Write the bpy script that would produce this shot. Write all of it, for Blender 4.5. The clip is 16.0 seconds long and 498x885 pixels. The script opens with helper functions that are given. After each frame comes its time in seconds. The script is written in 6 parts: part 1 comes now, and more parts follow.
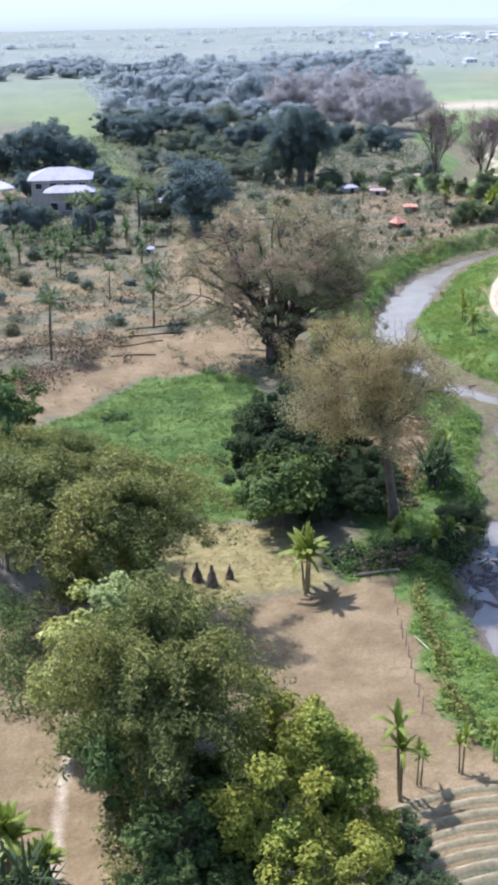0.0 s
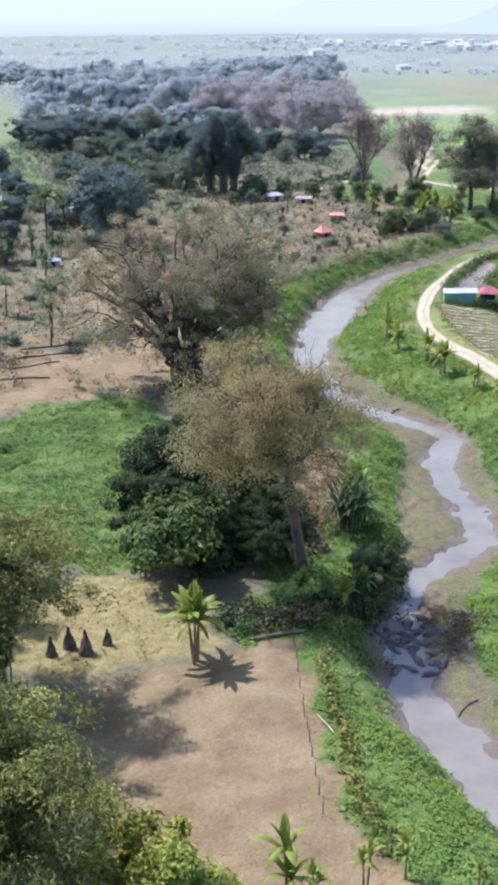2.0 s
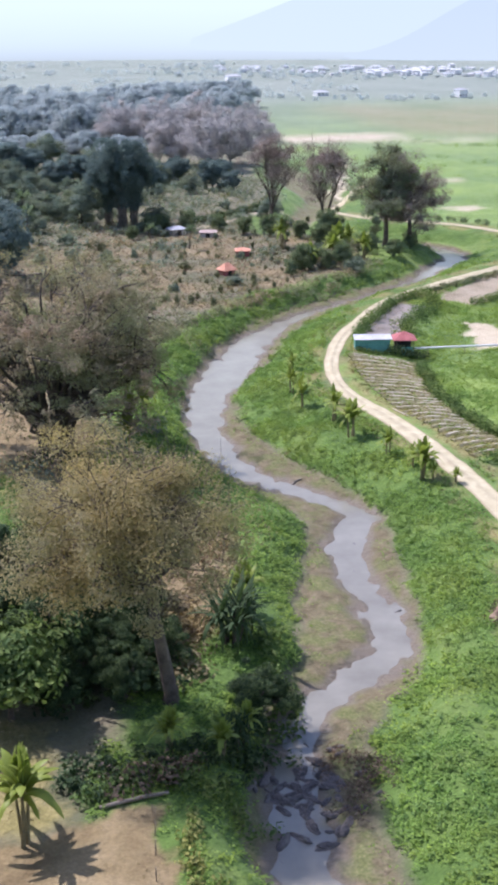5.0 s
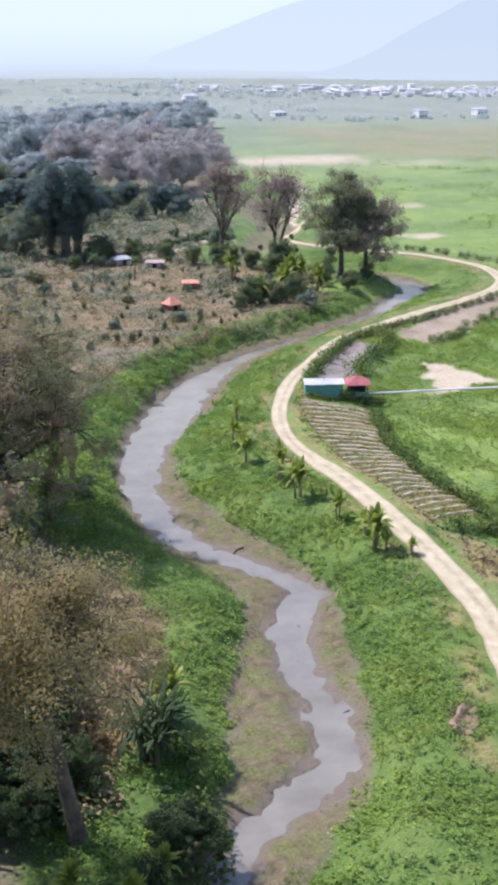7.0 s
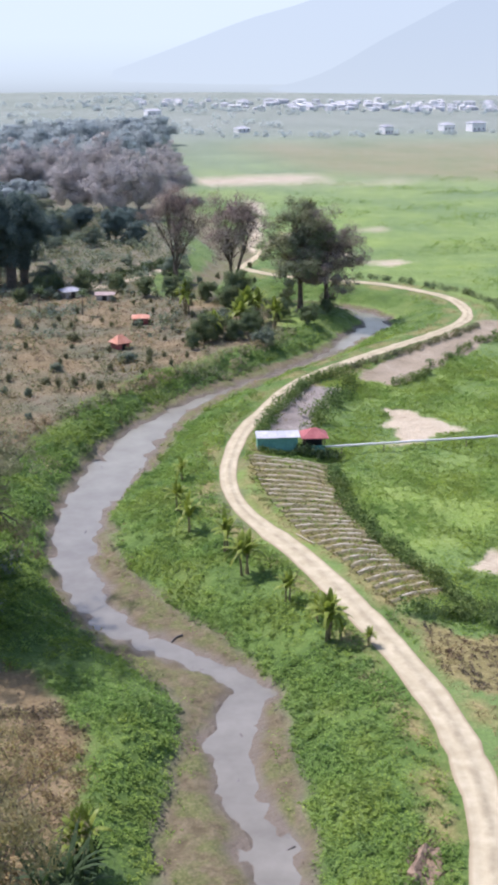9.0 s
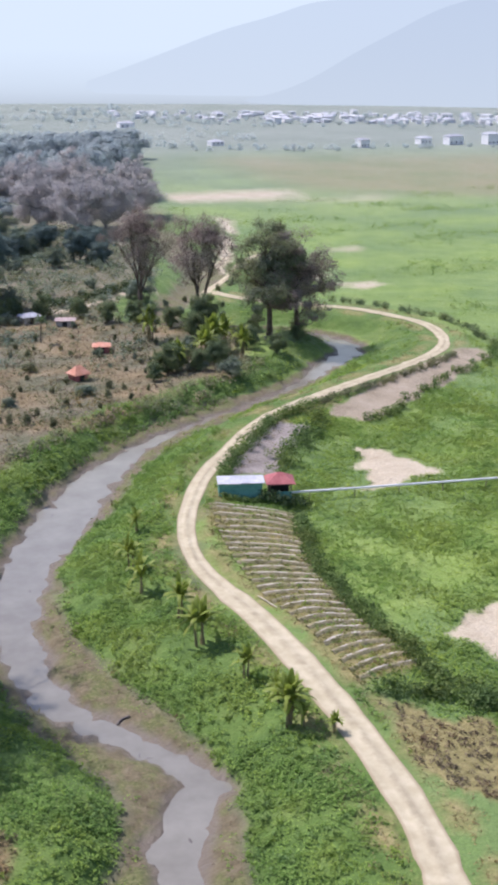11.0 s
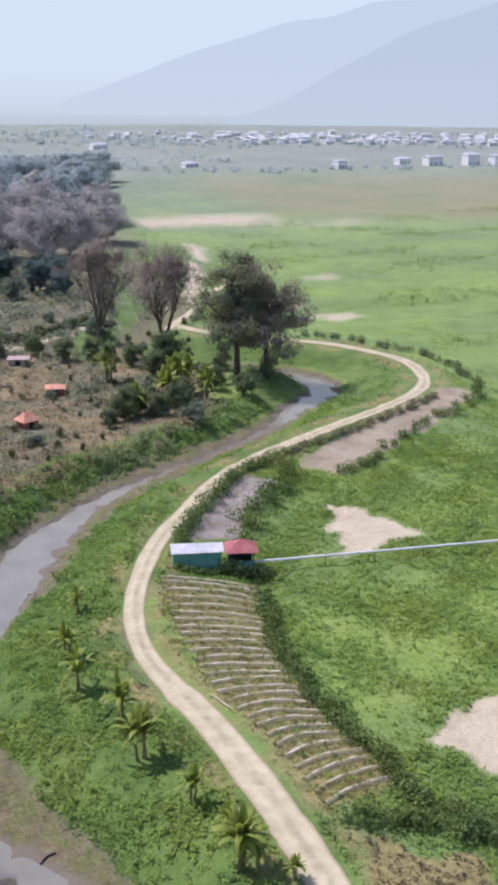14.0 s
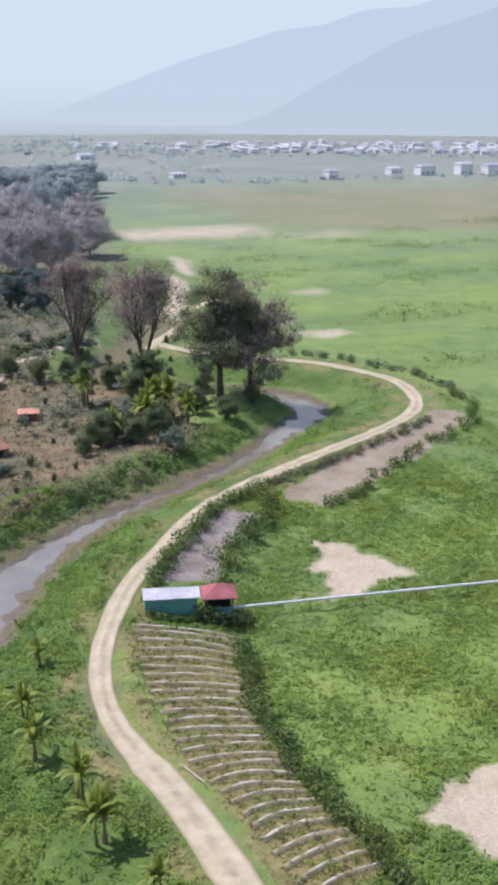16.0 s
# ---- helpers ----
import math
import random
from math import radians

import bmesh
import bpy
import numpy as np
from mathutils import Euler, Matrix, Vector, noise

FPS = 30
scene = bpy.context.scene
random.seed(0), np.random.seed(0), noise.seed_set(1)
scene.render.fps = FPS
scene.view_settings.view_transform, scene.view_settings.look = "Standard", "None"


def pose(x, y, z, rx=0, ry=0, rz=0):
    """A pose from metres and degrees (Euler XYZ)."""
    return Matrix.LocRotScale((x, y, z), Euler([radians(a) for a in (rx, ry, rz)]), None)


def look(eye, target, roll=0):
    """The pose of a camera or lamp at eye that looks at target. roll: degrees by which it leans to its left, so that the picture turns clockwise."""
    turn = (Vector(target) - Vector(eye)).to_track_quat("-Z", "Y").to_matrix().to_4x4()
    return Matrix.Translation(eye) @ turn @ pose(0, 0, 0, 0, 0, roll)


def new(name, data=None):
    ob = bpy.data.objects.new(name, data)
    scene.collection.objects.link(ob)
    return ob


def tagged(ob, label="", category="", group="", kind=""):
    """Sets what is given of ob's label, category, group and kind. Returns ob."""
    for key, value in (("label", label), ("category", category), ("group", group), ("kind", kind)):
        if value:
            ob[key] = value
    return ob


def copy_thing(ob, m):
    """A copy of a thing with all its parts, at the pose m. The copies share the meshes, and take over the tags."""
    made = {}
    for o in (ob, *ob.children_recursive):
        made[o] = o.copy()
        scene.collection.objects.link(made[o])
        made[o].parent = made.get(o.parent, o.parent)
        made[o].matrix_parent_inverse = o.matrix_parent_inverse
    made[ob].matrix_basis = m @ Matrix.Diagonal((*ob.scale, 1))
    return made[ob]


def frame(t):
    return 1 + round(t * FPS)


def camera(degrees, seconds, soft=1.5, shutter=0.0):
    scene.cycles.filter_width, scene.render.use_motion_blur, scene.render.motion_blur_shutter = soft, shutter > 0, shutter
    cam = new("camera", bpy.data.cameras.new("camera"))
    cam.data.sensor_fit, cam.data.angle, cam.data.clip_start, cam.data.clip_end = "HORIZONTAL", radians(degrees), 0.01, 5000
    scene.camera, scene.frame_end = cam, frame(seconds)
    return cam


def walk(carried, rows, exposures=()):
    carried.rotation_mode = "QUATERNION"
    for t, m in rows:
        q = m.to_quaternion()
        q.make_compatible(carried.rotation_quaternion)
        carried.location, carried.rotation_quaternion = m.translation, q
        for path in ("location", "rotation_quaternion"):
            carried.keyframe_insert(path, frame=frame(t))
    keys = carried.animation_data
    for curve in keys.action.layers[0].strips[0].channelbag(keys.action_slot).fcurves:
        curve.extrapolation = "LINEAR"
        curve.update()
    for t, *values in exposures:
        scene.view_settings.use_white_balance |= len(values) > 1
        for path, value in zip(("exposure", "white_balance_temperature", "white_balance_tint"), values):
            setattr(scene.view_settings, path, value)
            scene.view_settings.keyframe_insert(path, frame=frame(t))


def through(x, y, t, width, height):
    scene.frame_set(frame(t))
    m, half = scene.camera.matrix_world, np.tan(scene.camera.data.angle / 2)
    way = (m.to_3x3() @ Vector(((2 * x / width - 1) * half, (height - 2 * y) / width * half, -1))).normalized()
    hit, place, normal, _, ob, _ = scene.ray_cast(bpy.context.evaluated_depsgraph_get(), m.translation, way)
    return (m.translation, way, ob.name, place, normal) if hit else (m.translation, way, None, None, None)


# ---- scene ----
cam = camera(22.0, 16.0, 3.8)
PATH = [
    (0, (-12.640, -33.174, 52.670), (-8.720, -14.964, 45.390), -0.8),
    (0.5, (-10.362, -29.482, 51.686), (-6.232, -11.312, 44.436), -0.8),
    (1, (-8.374, -26.235, 50.908), (-4.044, -8.095, 43.678), -0.6),
    (1.5, (-6.362, -22.672, 50.189), (-1.802, -4.572, 42.999), -0.5),
    (2, (-4.506, -19.394, 49.334), (0.264, -1.334, 42.194), -0.4),
    (2.5, (-2.746, -16.147, 48.511), (2.244, 1.883, 41.431), -0.1),
    (3, (-1.043, -13.095, 47.798), (4.137, 4.905, 40.778), -0.1),
    (3.5, (0.542, -9.819, 47.232), (5.942, 8.131, 40.262), 0.2),
    (4, (2.268, -6.861, 47.204), (7.838, 11.059, 40.294), 0.1),
    (6.5, (11.021, 8.129, 47.187), (17.291, 25.939, 40.597), 0.1),
    (7, (12.631, 10.906, 47.313), (19.041, 28.686, 40.773), 0.2),
    (7.5, (14.520, 13.635, 47.478), (21.030, 31.395, 40.988), 0.1),
    (8, (16.297, 16.586, 47.811), (22.907, 34.326, 41.351), 0.2),
    (8.5, (17.913, 19.375, 48.273), (24.643, 37.085, 41.863), 0.2),
    (9, (19.766, 22.402, 48.704), (26.606, 40.082, 42.304), 0.2),
    (9.5, (21.518, 25.189, 49.040), (28.448, 42.839, 42.670), 0.3),
    (12, (28.358, 36.426, 49.253), (35.618, 54.006, 43.083), 0.3),
    (12.5, (29.974, 39.022, 49.146), (37.284, 56.612, 43.026), 0.3),
    (13, (31.372, 41.220, 48.934), (38.712, 58.800, 42.864), 0.2),
    (13.5, (32.534, 43.194, 48.890), (39.914, 60.774, 42.860), 0.2),
    (14, (33.646, 45.098, 48.846), (41.076, 62.678, 42.856), 0.2),
    (14.5, (35.018, 47.330, 48.718), (42.478, 64.910, 42.768), 0.2),
    (15, (36.258, 49.318, 48.653), (43.738, 66.898, 42.733), 0.1),
    (15.5, (37.429, 51.207, 48.553), (44.939, 68.777, 42.663), 0.1),
    (16, (38.743, 53.390, 48.398), (46.273, 70.970, 42.538), 0),
]
walk(cam, [(t, look(eye, goal, roll)) for t, eye, goal, roll in PATH],
     [(0.0, 0.88, 5450, 27.5), (4.0, 0.75, 5600, 27.5), (9.0, 0.55, 5800, 27.5), (16.0, 0.3, 5800, 27.5)])

# ---- light ----
U = 0.8  # metres for one unit of the plan
SUN_WAY = Vector((-0.66, 0.75, 0.0)).normalized()
SUN_HIGH = radians(57)
to_sun = Vector((SUN_WAY.x * math.cos(SUN_HIGH), SUN_WAY.y * math.cos(SUN_HIGH), math.sin(SUN_HIGH)))
world = bpy.data.worlds.new("sky")
scene.world = world
world.use_nodes = True
wn = world.node_tree.nodes
sky = wn.new("ShaderNodeTexSky")
sky.sky_type = "NISHITA"
sky.sun_disc = False
sky.sun_elevation = SUN_HIGH
sky.sun_rotation = math.atan2(SUN_WAY.x, SUN_WAY.y)
sky.air_density, sky.dust_density, sky.ozone_density = 1.2, 1.6, 1.5
wn["Background"].inputs[1].default_value = 0.115
world.node_tree.links.new(sky.outputs[0], wn["Background"].inputs[0])
sun_data = bpy.data.lights.new("sun", "SUN")
sun_data.energy, sun_data.angle, sun_data.color = 3.85, radians(0.8), (1.0, 0.94, 0.84)
sun = new("sun", sun_data)
sun.matrix_world = look(to_sun * 500, (0, 0, 0))

# ---- materials ----
class Nodes:
    """A short way to write node materials."""

    def __init__(self, name):
        self.mat = bpy.data.materials.new(name)
        self.mat.use_nodes = True
        self.tree = self.mat.node_tree
        self.out = self.tree.nodes["Principled BSDF"]

    def add(self, kind, **sets):
        n = self.tree.nodes.new("ShaderNode" + kind)
        for key, value in sets.items():
            if key.startswith("i_"):
                n.inputs[key[2:].replace("_", " ")].default_value = value
            else:
                setattr(n, key, value)
        return n

    def link(self, a, b):
        self.tree.links.new(a, b)
        return b

    def noise(self, scale, detail=4.0, rough=0.6, coord="Object"):
        c = self.add("TexCoord")
        n = self.add("TexNoise", i_Scale=scale, i_Detail=detail, i_Roughness=rough)
        self.link(c.outputs[coord], n.inputs["Vector"])
        return n.outputs["Fac"]

    def ramp(self, fac, stops):
        r = self.add("ValToRGB")
        e = r.color_ramp.elements
        while len(e) < len(stops):
            e.new(0.5)
        for k, (at, colour) in enumerate(stops):
            e[k].position = at
            e[k].color = (*colour, 1) if len(colour) == 3 else colour
        self.link(fac, r.inputs[0])
        return r.outputs[0]

    def mix(self, fac, a, b, how="MIX"):
        m = self.add("Mix", data_type="RGBA", blend_type=how)
        for slot, v in ((0, fac), (6, a), (7, b)):
            if isinstance(v, (int, float)):
                m.inputs[slot].default_value = v
            elif isinstance(v, tuple):
                m.inputs[slot].default_value = (*v, 1)
            else:
                self.link(v, m.inputs[slot])
        return m.outputs[2]

    def bump(self, height, strength=0.5, distance=0.1):
        b = self.add("Bump", i_Strength=strength, i_Distance=distance)
        self.link(height, b.inputs["Height"])
        self.link(b.outputs[0], self.out.inputs["Normal"])

    def colour(self, c):
        if isinstance(c, tuple):
            self.out.inputs["Base Color"].default_value = (*c, 1)
        else:
            self.link(c, self.out.inputs["Base Color"])

    def rough(self, v, spec=0.3):
        self.out.inputs["Roughness"].default_value = v
        self.out.inputs["Specular IOR Level"].default_value = spec


def leaf_material(name, dark, mid, light, through=0.32, gloss=0.72, drift=((0.88, 0.96, 1.0), (1.12, 1.04, 0.88)), lit=(1.2, 1.25, 0.8)):
    """Leaves: each one its own tone, patches of tone and a slow drift of hue over the crown, some light through the blade."""
    k = Nodes(name)
    g = k.add("NewGeometry")
    own = k.ramp(g.outputs["Random Per Island"], [(0.0, dark), (0.5, mid), (1.0, light)])
    patch = k.ramp(k.noise(0.35, 3.0), [(0.3, (0.8, 0.8, 0.8)), (0.7, (1.18, 1.16, 1.1))])
    slow = k.ramp(k.noise(0.11, 2.0), [(0.38, drift[0]), (0.62, drift[1])])
    c = k.mix(1.0, k.mix(1.0, own, patch, "MULTIPLY"), slow, "MULTIPLY")
    k.colour(c)
    k.rough(gloss, 0.18)
    t = k.add("BsdfTranslucent")
    k.link(k.mix(1.0, c, lit, "MULTIPLY"), t.inputs[0])
    m = k.add("MixShader", i_Fac=through)
    k.link(k.out.outputs[0], m.inputs[1])
    k.link(t.outputs[0], m.inputs[2])
    k.link(m.outputs[0], k.tree.nodes["Material Output"].inputs[0])
    return k.mat


def plain_material(name, a, b, scale=2.0, rough=0.8, bump=0.3, metal=0.0, spec=0.3):
    """A surface between two tones, with grain and stains."""
    k = Nodes(name)
    fine = k.noise(scale * 6, 5.0)
    c = k.mix(k.ramp(k.noise(scale, 5.0), [(0.35, (0, 0, 0)), (0.65, (1, 1, 1))]), a, b)
    c = k.mix(1.0, c, k.ramp(fine, [(0.3, (0.8, 0.8, 0.8)), (0.7, (1.15, 1.15, 1.15))]), "MULTIPLY")
    k.colour(c)
    k.rough(rough, spec)
    k.out.inputs["Metallic"].default_value = metal
    if bump:
        k.bump(fine, bump, 0.05)
    return k.mat


BARK = plain_material("bark", (0.075, 0.058, 0.046), (0.16, 0.13, 0.1), 1.2, 0.9, 0.8)
# bark with the shade on the great tree's trunk put into its colour
BARK_DARK = plain_material("dark_bark", (0.055, 0.045, 0.038), (0.13, 0.108, 0.088), 1.2, 0.9, 0.8)
BARK_PALE = plain_material("pale_bark", (0.16, 0.13, 0.1), (0.3, 0.26, 0.21), 1.2, 0.9, 0.8)
LEAF_OLIVE = leaf_material("olive_leaves", (0.27, 0.235, 0.135), (0.33, 0.29, 0.17), (0.395, 0.35, 0.215), 0.5)
LEAF_RUSSET = leaf_material("russet_leaves", (0.22, 0.19, 0.145), (0.285, 0.25, 0.19), (0.355, 0.315, 0.24), 0.46, 0.7, ((0.78, 0.97, 0.78), (1.12, 1.0, 1.0)))
# dark green leaf, taken darker still to deepen the thicket's shade
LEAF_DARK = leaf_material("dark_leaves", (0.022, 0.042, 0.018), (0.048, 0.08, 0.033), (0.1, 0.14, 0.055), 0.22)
LEAF_GREEN = leaf_material("green_leaves", (0.06, 0.1, 0.035), (0.11, 0.17, 0.05), (0.19, 0.25, 0.085))
LEAF_LIME = leaf_material("lime_leaves", (0.15, 0.165, 0.028), (0.29, 0.305, 0.045), (0.46, 0.455, 0.09), 0.32, 0.6, ((0.7, 0.86, 0.9), (1.12, 1.06, 1.0)))
LEAF_BAMBOO = leaf_material("bamboo_leaves", (0.075, 0.1, 0.028), (0.17, 0.19, 0.058), (0.37, 0.365, 0.145), 0.3)
# green greyed and lightened to suggest haze in the middle distance
LEAF_MUTED = leaf_material("muted_leaves", (0.135, 0.172, 0.14), (0.185, 0.225, 0.18), (0.25, 0.285, 0.225), 0.32, 0.9)
# distance haze painted into the next two leaf colours, pale and bluish
LEAF_FAR_HAZE = leaf_material("hazed_wood_leaves", (0.4, 0.46, 0.455), (0.43, 0.49, 0.485), (0.47, 0.53, 0.52), 0.48, 1.0, ((0.94, 0.97, 1.0), (1.05, 1.02, 1.0)), (1.0, 1.0, 1.0))
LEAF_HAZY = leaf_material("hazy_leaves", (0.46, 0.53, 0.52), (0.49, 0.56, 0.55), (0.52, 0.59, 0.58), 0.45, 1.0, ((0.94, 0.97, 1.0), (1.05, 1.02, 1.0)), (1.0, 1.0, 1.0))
# leaf green with the bluish cast of haze mixed in
LEAF_BLUE = leaf_material("blue_green_leaves", (0.115, 0.168, 0.155), (0.15, 0.21, 0.19), (0.2, 0.255, 0.22), 0.32, 0.8, ((0.94, 0.97, 1.0), (1.05, 1.02, 1.0)), (1.0, 1.0, 1.0))
LEAF_SCRUB = leaf_material("scrub_leaves", (0.11, 0.12, 0.07), (0.165, 0.175, 0.1), (0.24, 0.24, 0.15))
LEAF_PALE = leaf_material("pale_leaves", (0.22, 0.26, 0.07), (0.36, 0.4, 0.14), (0.5, 0.53, 0.24))
LEAF_GROVE = leaf_material("grove_leaves", (0.085, 0.125, 0.07), (0.14, 0.185, 0.1), (0.22, 0.26, 0.15), 0.32, 0.8)
# bark of the far trees, paled by painted haze
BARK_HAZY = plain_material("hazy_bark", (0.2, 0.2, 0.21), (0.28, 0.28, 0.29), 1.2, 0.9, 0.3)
WALL_TOWN = plain_material("town_wall", (0.74, 0.74, 0.72), (0.84, 0.84, 0.82), 0.3, 0.85, 0.0)
ROOF_TOWN = plain_material("town_roof", (0.5, 0.51, 0.5), (0.68, 0.69, 0.68), 0.3, 0.8, 0.0)
LEAF_GREY_BROWN = leaf_material("grey_brown_leaves", (0.22, 0.185, 0.172), (0.285, 0.242, 0.225), (0.35, 0.3, 0.275), 0.42, 0.9, ((0.92, 1.0, 0.95), (1.06, 1.0, 1.0)), (1.1, 1.0, 0.9))
LEAF_GREY_GREEN = leaf_material("grey_green_leaves", (0.15, 0.17, 0.11), (0.21, 0.225, 0.15), (0.28, 0.29, 0.2), 0.38, 0.9)
# brown leaves with the haze painted into their colour
LEAF_HAZE_BROWN = leaf_material("hazed_brown_leaves", (0.45, 0.435, 0.42), (0.49, 0.47, 0.45), (0.53, 0.51, 0.485), 0.48, 1.0, ((0.94, 0.97, 1.0), (1.05, 1.02, 1.0)), (1.0, 1.0, 1.0))
LEAF_BANANA = leaf_material("banana_leaves", (0.14, 0.19, 0.035), (0.24, 0.295, 0.055), (0.37, 0.4, 0.11), 0.35, 0.4)
LEAF_BROWN = leaf_material("dead_leaves", (0.085, 0.06, 0.046), (0.155, 0.115, 0.088), (0.24, 0.185, 0.14), 0.15)
GRASS = leaf_material("weeds", (0.14, 0.222, 0.05), (0.185, 0.29, 0.063), (0.25, 0.35, 0.088))
GRASS_COOL = leaf_material("meadow_grass", (0.115, 0.19, 0.055), (0.16, 0.25, 0.075), (0.215, 0.305, 0.105))
GRASS_LIME = leaf_material("young_weeds", (0.165, 0.255, 0.045), (0.215, 0.315, 0.055), (0.275, 0.37, 0.078))
GRASS_DRY = leaf_material("dry_grass", (0.17, 0.135, 0.07), (0.26, 0.21, 0.11), (0.36, 0.3, 0.17), 0.2)
STEM = plain_material("banana_stem", (0.16, 0.14, 0.07), (0.24, 0.2, 0.1), 2.0, 0.7, 0.4)
WALL_GREEN = plain_material("turquoise_sheet_wall", (0.1, 0.3, 0.25), (0.15, 0.38, 0.32), 0.8, 0.6, 0.1)
WALL_WHITE = plain_material("white_wall", (0.6, 0.6, 0.58), (0.74, 0.74, 0.72), 0.5, 0.8, 0.1)
WALL_BEIGE = plain_material("beige_wall", (0.36, 0.34, 0.3), (0.46, 0.43, 0.385), 0.5, 0.85, 0.1)
ROOF_WHITE = plain_material("white_metal_roof", (0.4, 0.41, 0.42), (0.52, 0.53, 0.54), 0.4, 0.5, 0.05, 0.0, 0.4)
ROOF_RED = plain_material("red_metal_roof", (0.3, 0.085, 0.085), (0.4, 0.14, 0.13), 0.8, 0.65, 0.1)
ROOF_ORANGE = plain_material("orange_tarpaulin", (0.5, 0.21, 0.12), (0.6, 0.31, 0.21), 0.8, 0.6, 0.1)
ROOF_FADED = plain_material("faded_pink_sheet", (0.34, 0.26, 0.23), (0.44, 0.35, 0.31), 0.8, 0.7, 0.1)
ROOF_GREY = plain_material("grey_roof", (0.3, 0.31, 0.33), (0.42, 0.43, 0.45), 0.5, 0.7, 0.1)
ROOF_PALE = plain_material("weathered_pale_roof", (0.3, 0.305, 0.32), (0.38, 0.385, 0.4), 0.5, 0.6, 0.05)
# near-black colour that paints the shade inside windows, doorways and the pavilion
DARK_PANEL = plain_material("unlit_inside", (0.02, 0.02, 0.022), (0.04, 0.04, 0.042), 1.0, 0.8, 0.0)
WOOD = plain_material("weathered_wood", (0.16, 0.125, 0.09), (0.28, 0.23, 0.17), 3.0, 0.85, 0.5)
PIPE_WHITE = plain_material("white_pipe", (0.68, 0.68, 0.66), (0.8, 0.8, 0.78), 2.0, 0.5, 0.0)
MOUND = plain_material("dry_mulch", (0.22, 0.2, 0.1), (0.33, 0.29, 0.165), 2.5, 0.95, 0.8)
MOUND_PALE = plain_material("pale_stalks", (0.3, 0.25, 0.14), (0.4, 0.34, 0.2), 2.5, 0.95, 0.6)
STRIP = plain_material("bleached_mulch_strip", (0.43, 0.39, 0.3), (0.57, 0.52, 0.41), 1.5, 0.9, 0.3)
ROCK = plain_material("wet_debris", (0.07, 0.06, 0.055), (0.17, 0.15, 0.13), 1.5, 0.6, 0.9)
EARTH = plain_material("raw_earth", (0.2, 0.14, 0.09), (0.3, 0.22, 0.145), 1.5, 0.95, 0.8)

# ---- the lie of the land ----
def plan(flat):
    """A row of numbers as points of the plan, in metres."""
    return np.array(flat, float).reshape(-1, 2) * U


def spline(points, values, step=1.5):
    """A smooth line through points, with a value carried along it."""
    values = np.interp(np.linspace(0, 1, len(points)), np.linspace(0, 1, len(values)), values)
    p = np.column_stack([points, values])
    p = np.vstack([2 * p[0] - p[1], p, 2 * p[-1] - p[-2]])
    out = []
    for a, b, c, d in zip(p, p[1:], p[2:], p[3:]):
        n = max(2, int(np.linalg.norm((c - b)[:2]) / step))
        for s in np.linspace(0, 1, n, endpoint=False):
            out.append(0.5 * (2 * b + (c - a) * s + (2 * a - 5 * b + 4 * c - d) * s * s + (3 * b - a - 3 * c + d) * s**3))
    return np.array(out + [p[-2]])


def off_line(x, y, line):
    """For every place: how far it is from the line, the line's value there, and on which side it lies (left is above 0)."""
    far, val, side = np.full(x.shape, 1e9), np.zeros(x.shape), np.zeros(x.shape)
    for a, b in zip(line[:-1], line[1:]):
        d = b[:2] - a[:2]
        n = max(d @ d, 1e-9)
        near = (np.abs(x - a[0]) < 60) & (np.abs(y - a[1]) < 60)
        px, py = x[near] - a[0], y[near] - a[1]
        s = np.clip((px * d[0] + py * d[1]) / n, 0, 1)
        r = np.hypot(px - s * d[0], py - s * d[1])
        better = r < far[near]
        idx = np.flatnonzero(near)[better]
        far.flat[idx] = r[better]
        val.flat[idx] = (a[2] + (b[2] - a[2]) * s)[better]
        side.flat[idx] = np.sign(d[0] * py - d[1] * px)[better]
    return far, val, side


def waves(x, y, size, seed=0):
    """Smooth noise between about -1 and 1 with features of that size."""
    r = np.random.RandomState(seed)
    out = np.zeros(np.shape(x))
    for k in range(9):
        a, f = r.uniform(0, 2 * np.pi), r.uniform(0.6, 1.7) * 2 * np.pi / size
        out = out + np.sin(f * (np.cos(a) * x + np.sin(a) * y) + r.uniform(0, 6.3))
    return out / 4.0


def inside(x, y, poly, soft=1.0):
    """1 inside a closed outline, 0 outside, with a soft edge."""
    odd, far = np.zeros(np.shape(x), bool), np.full(np.shape(x), 1e9)
    for a, b in zip(poly, np.roll(poly, -1, 0)):
        d = b - a
        hits = ((a[1] > y) != (b[1] > y)) & (x < d[0] * (y - a[1]) / (d[1] if abs(d[1]) > 1e-9 else 1e-9) + a[0])
        odd ^= hits
        s = np.clip(((x - a[0]) * d[0] + (y - a[1]) * d[1]) / max(d @ d, 1e-9), 0, 1)
        far = np.minimum(far, np.hypot(x - a[0] - s * d[0], y - a[1] - s * d[1]))
    return np.clip(0.5 + np.where(odd, far, -far) / soft, 0, 1)


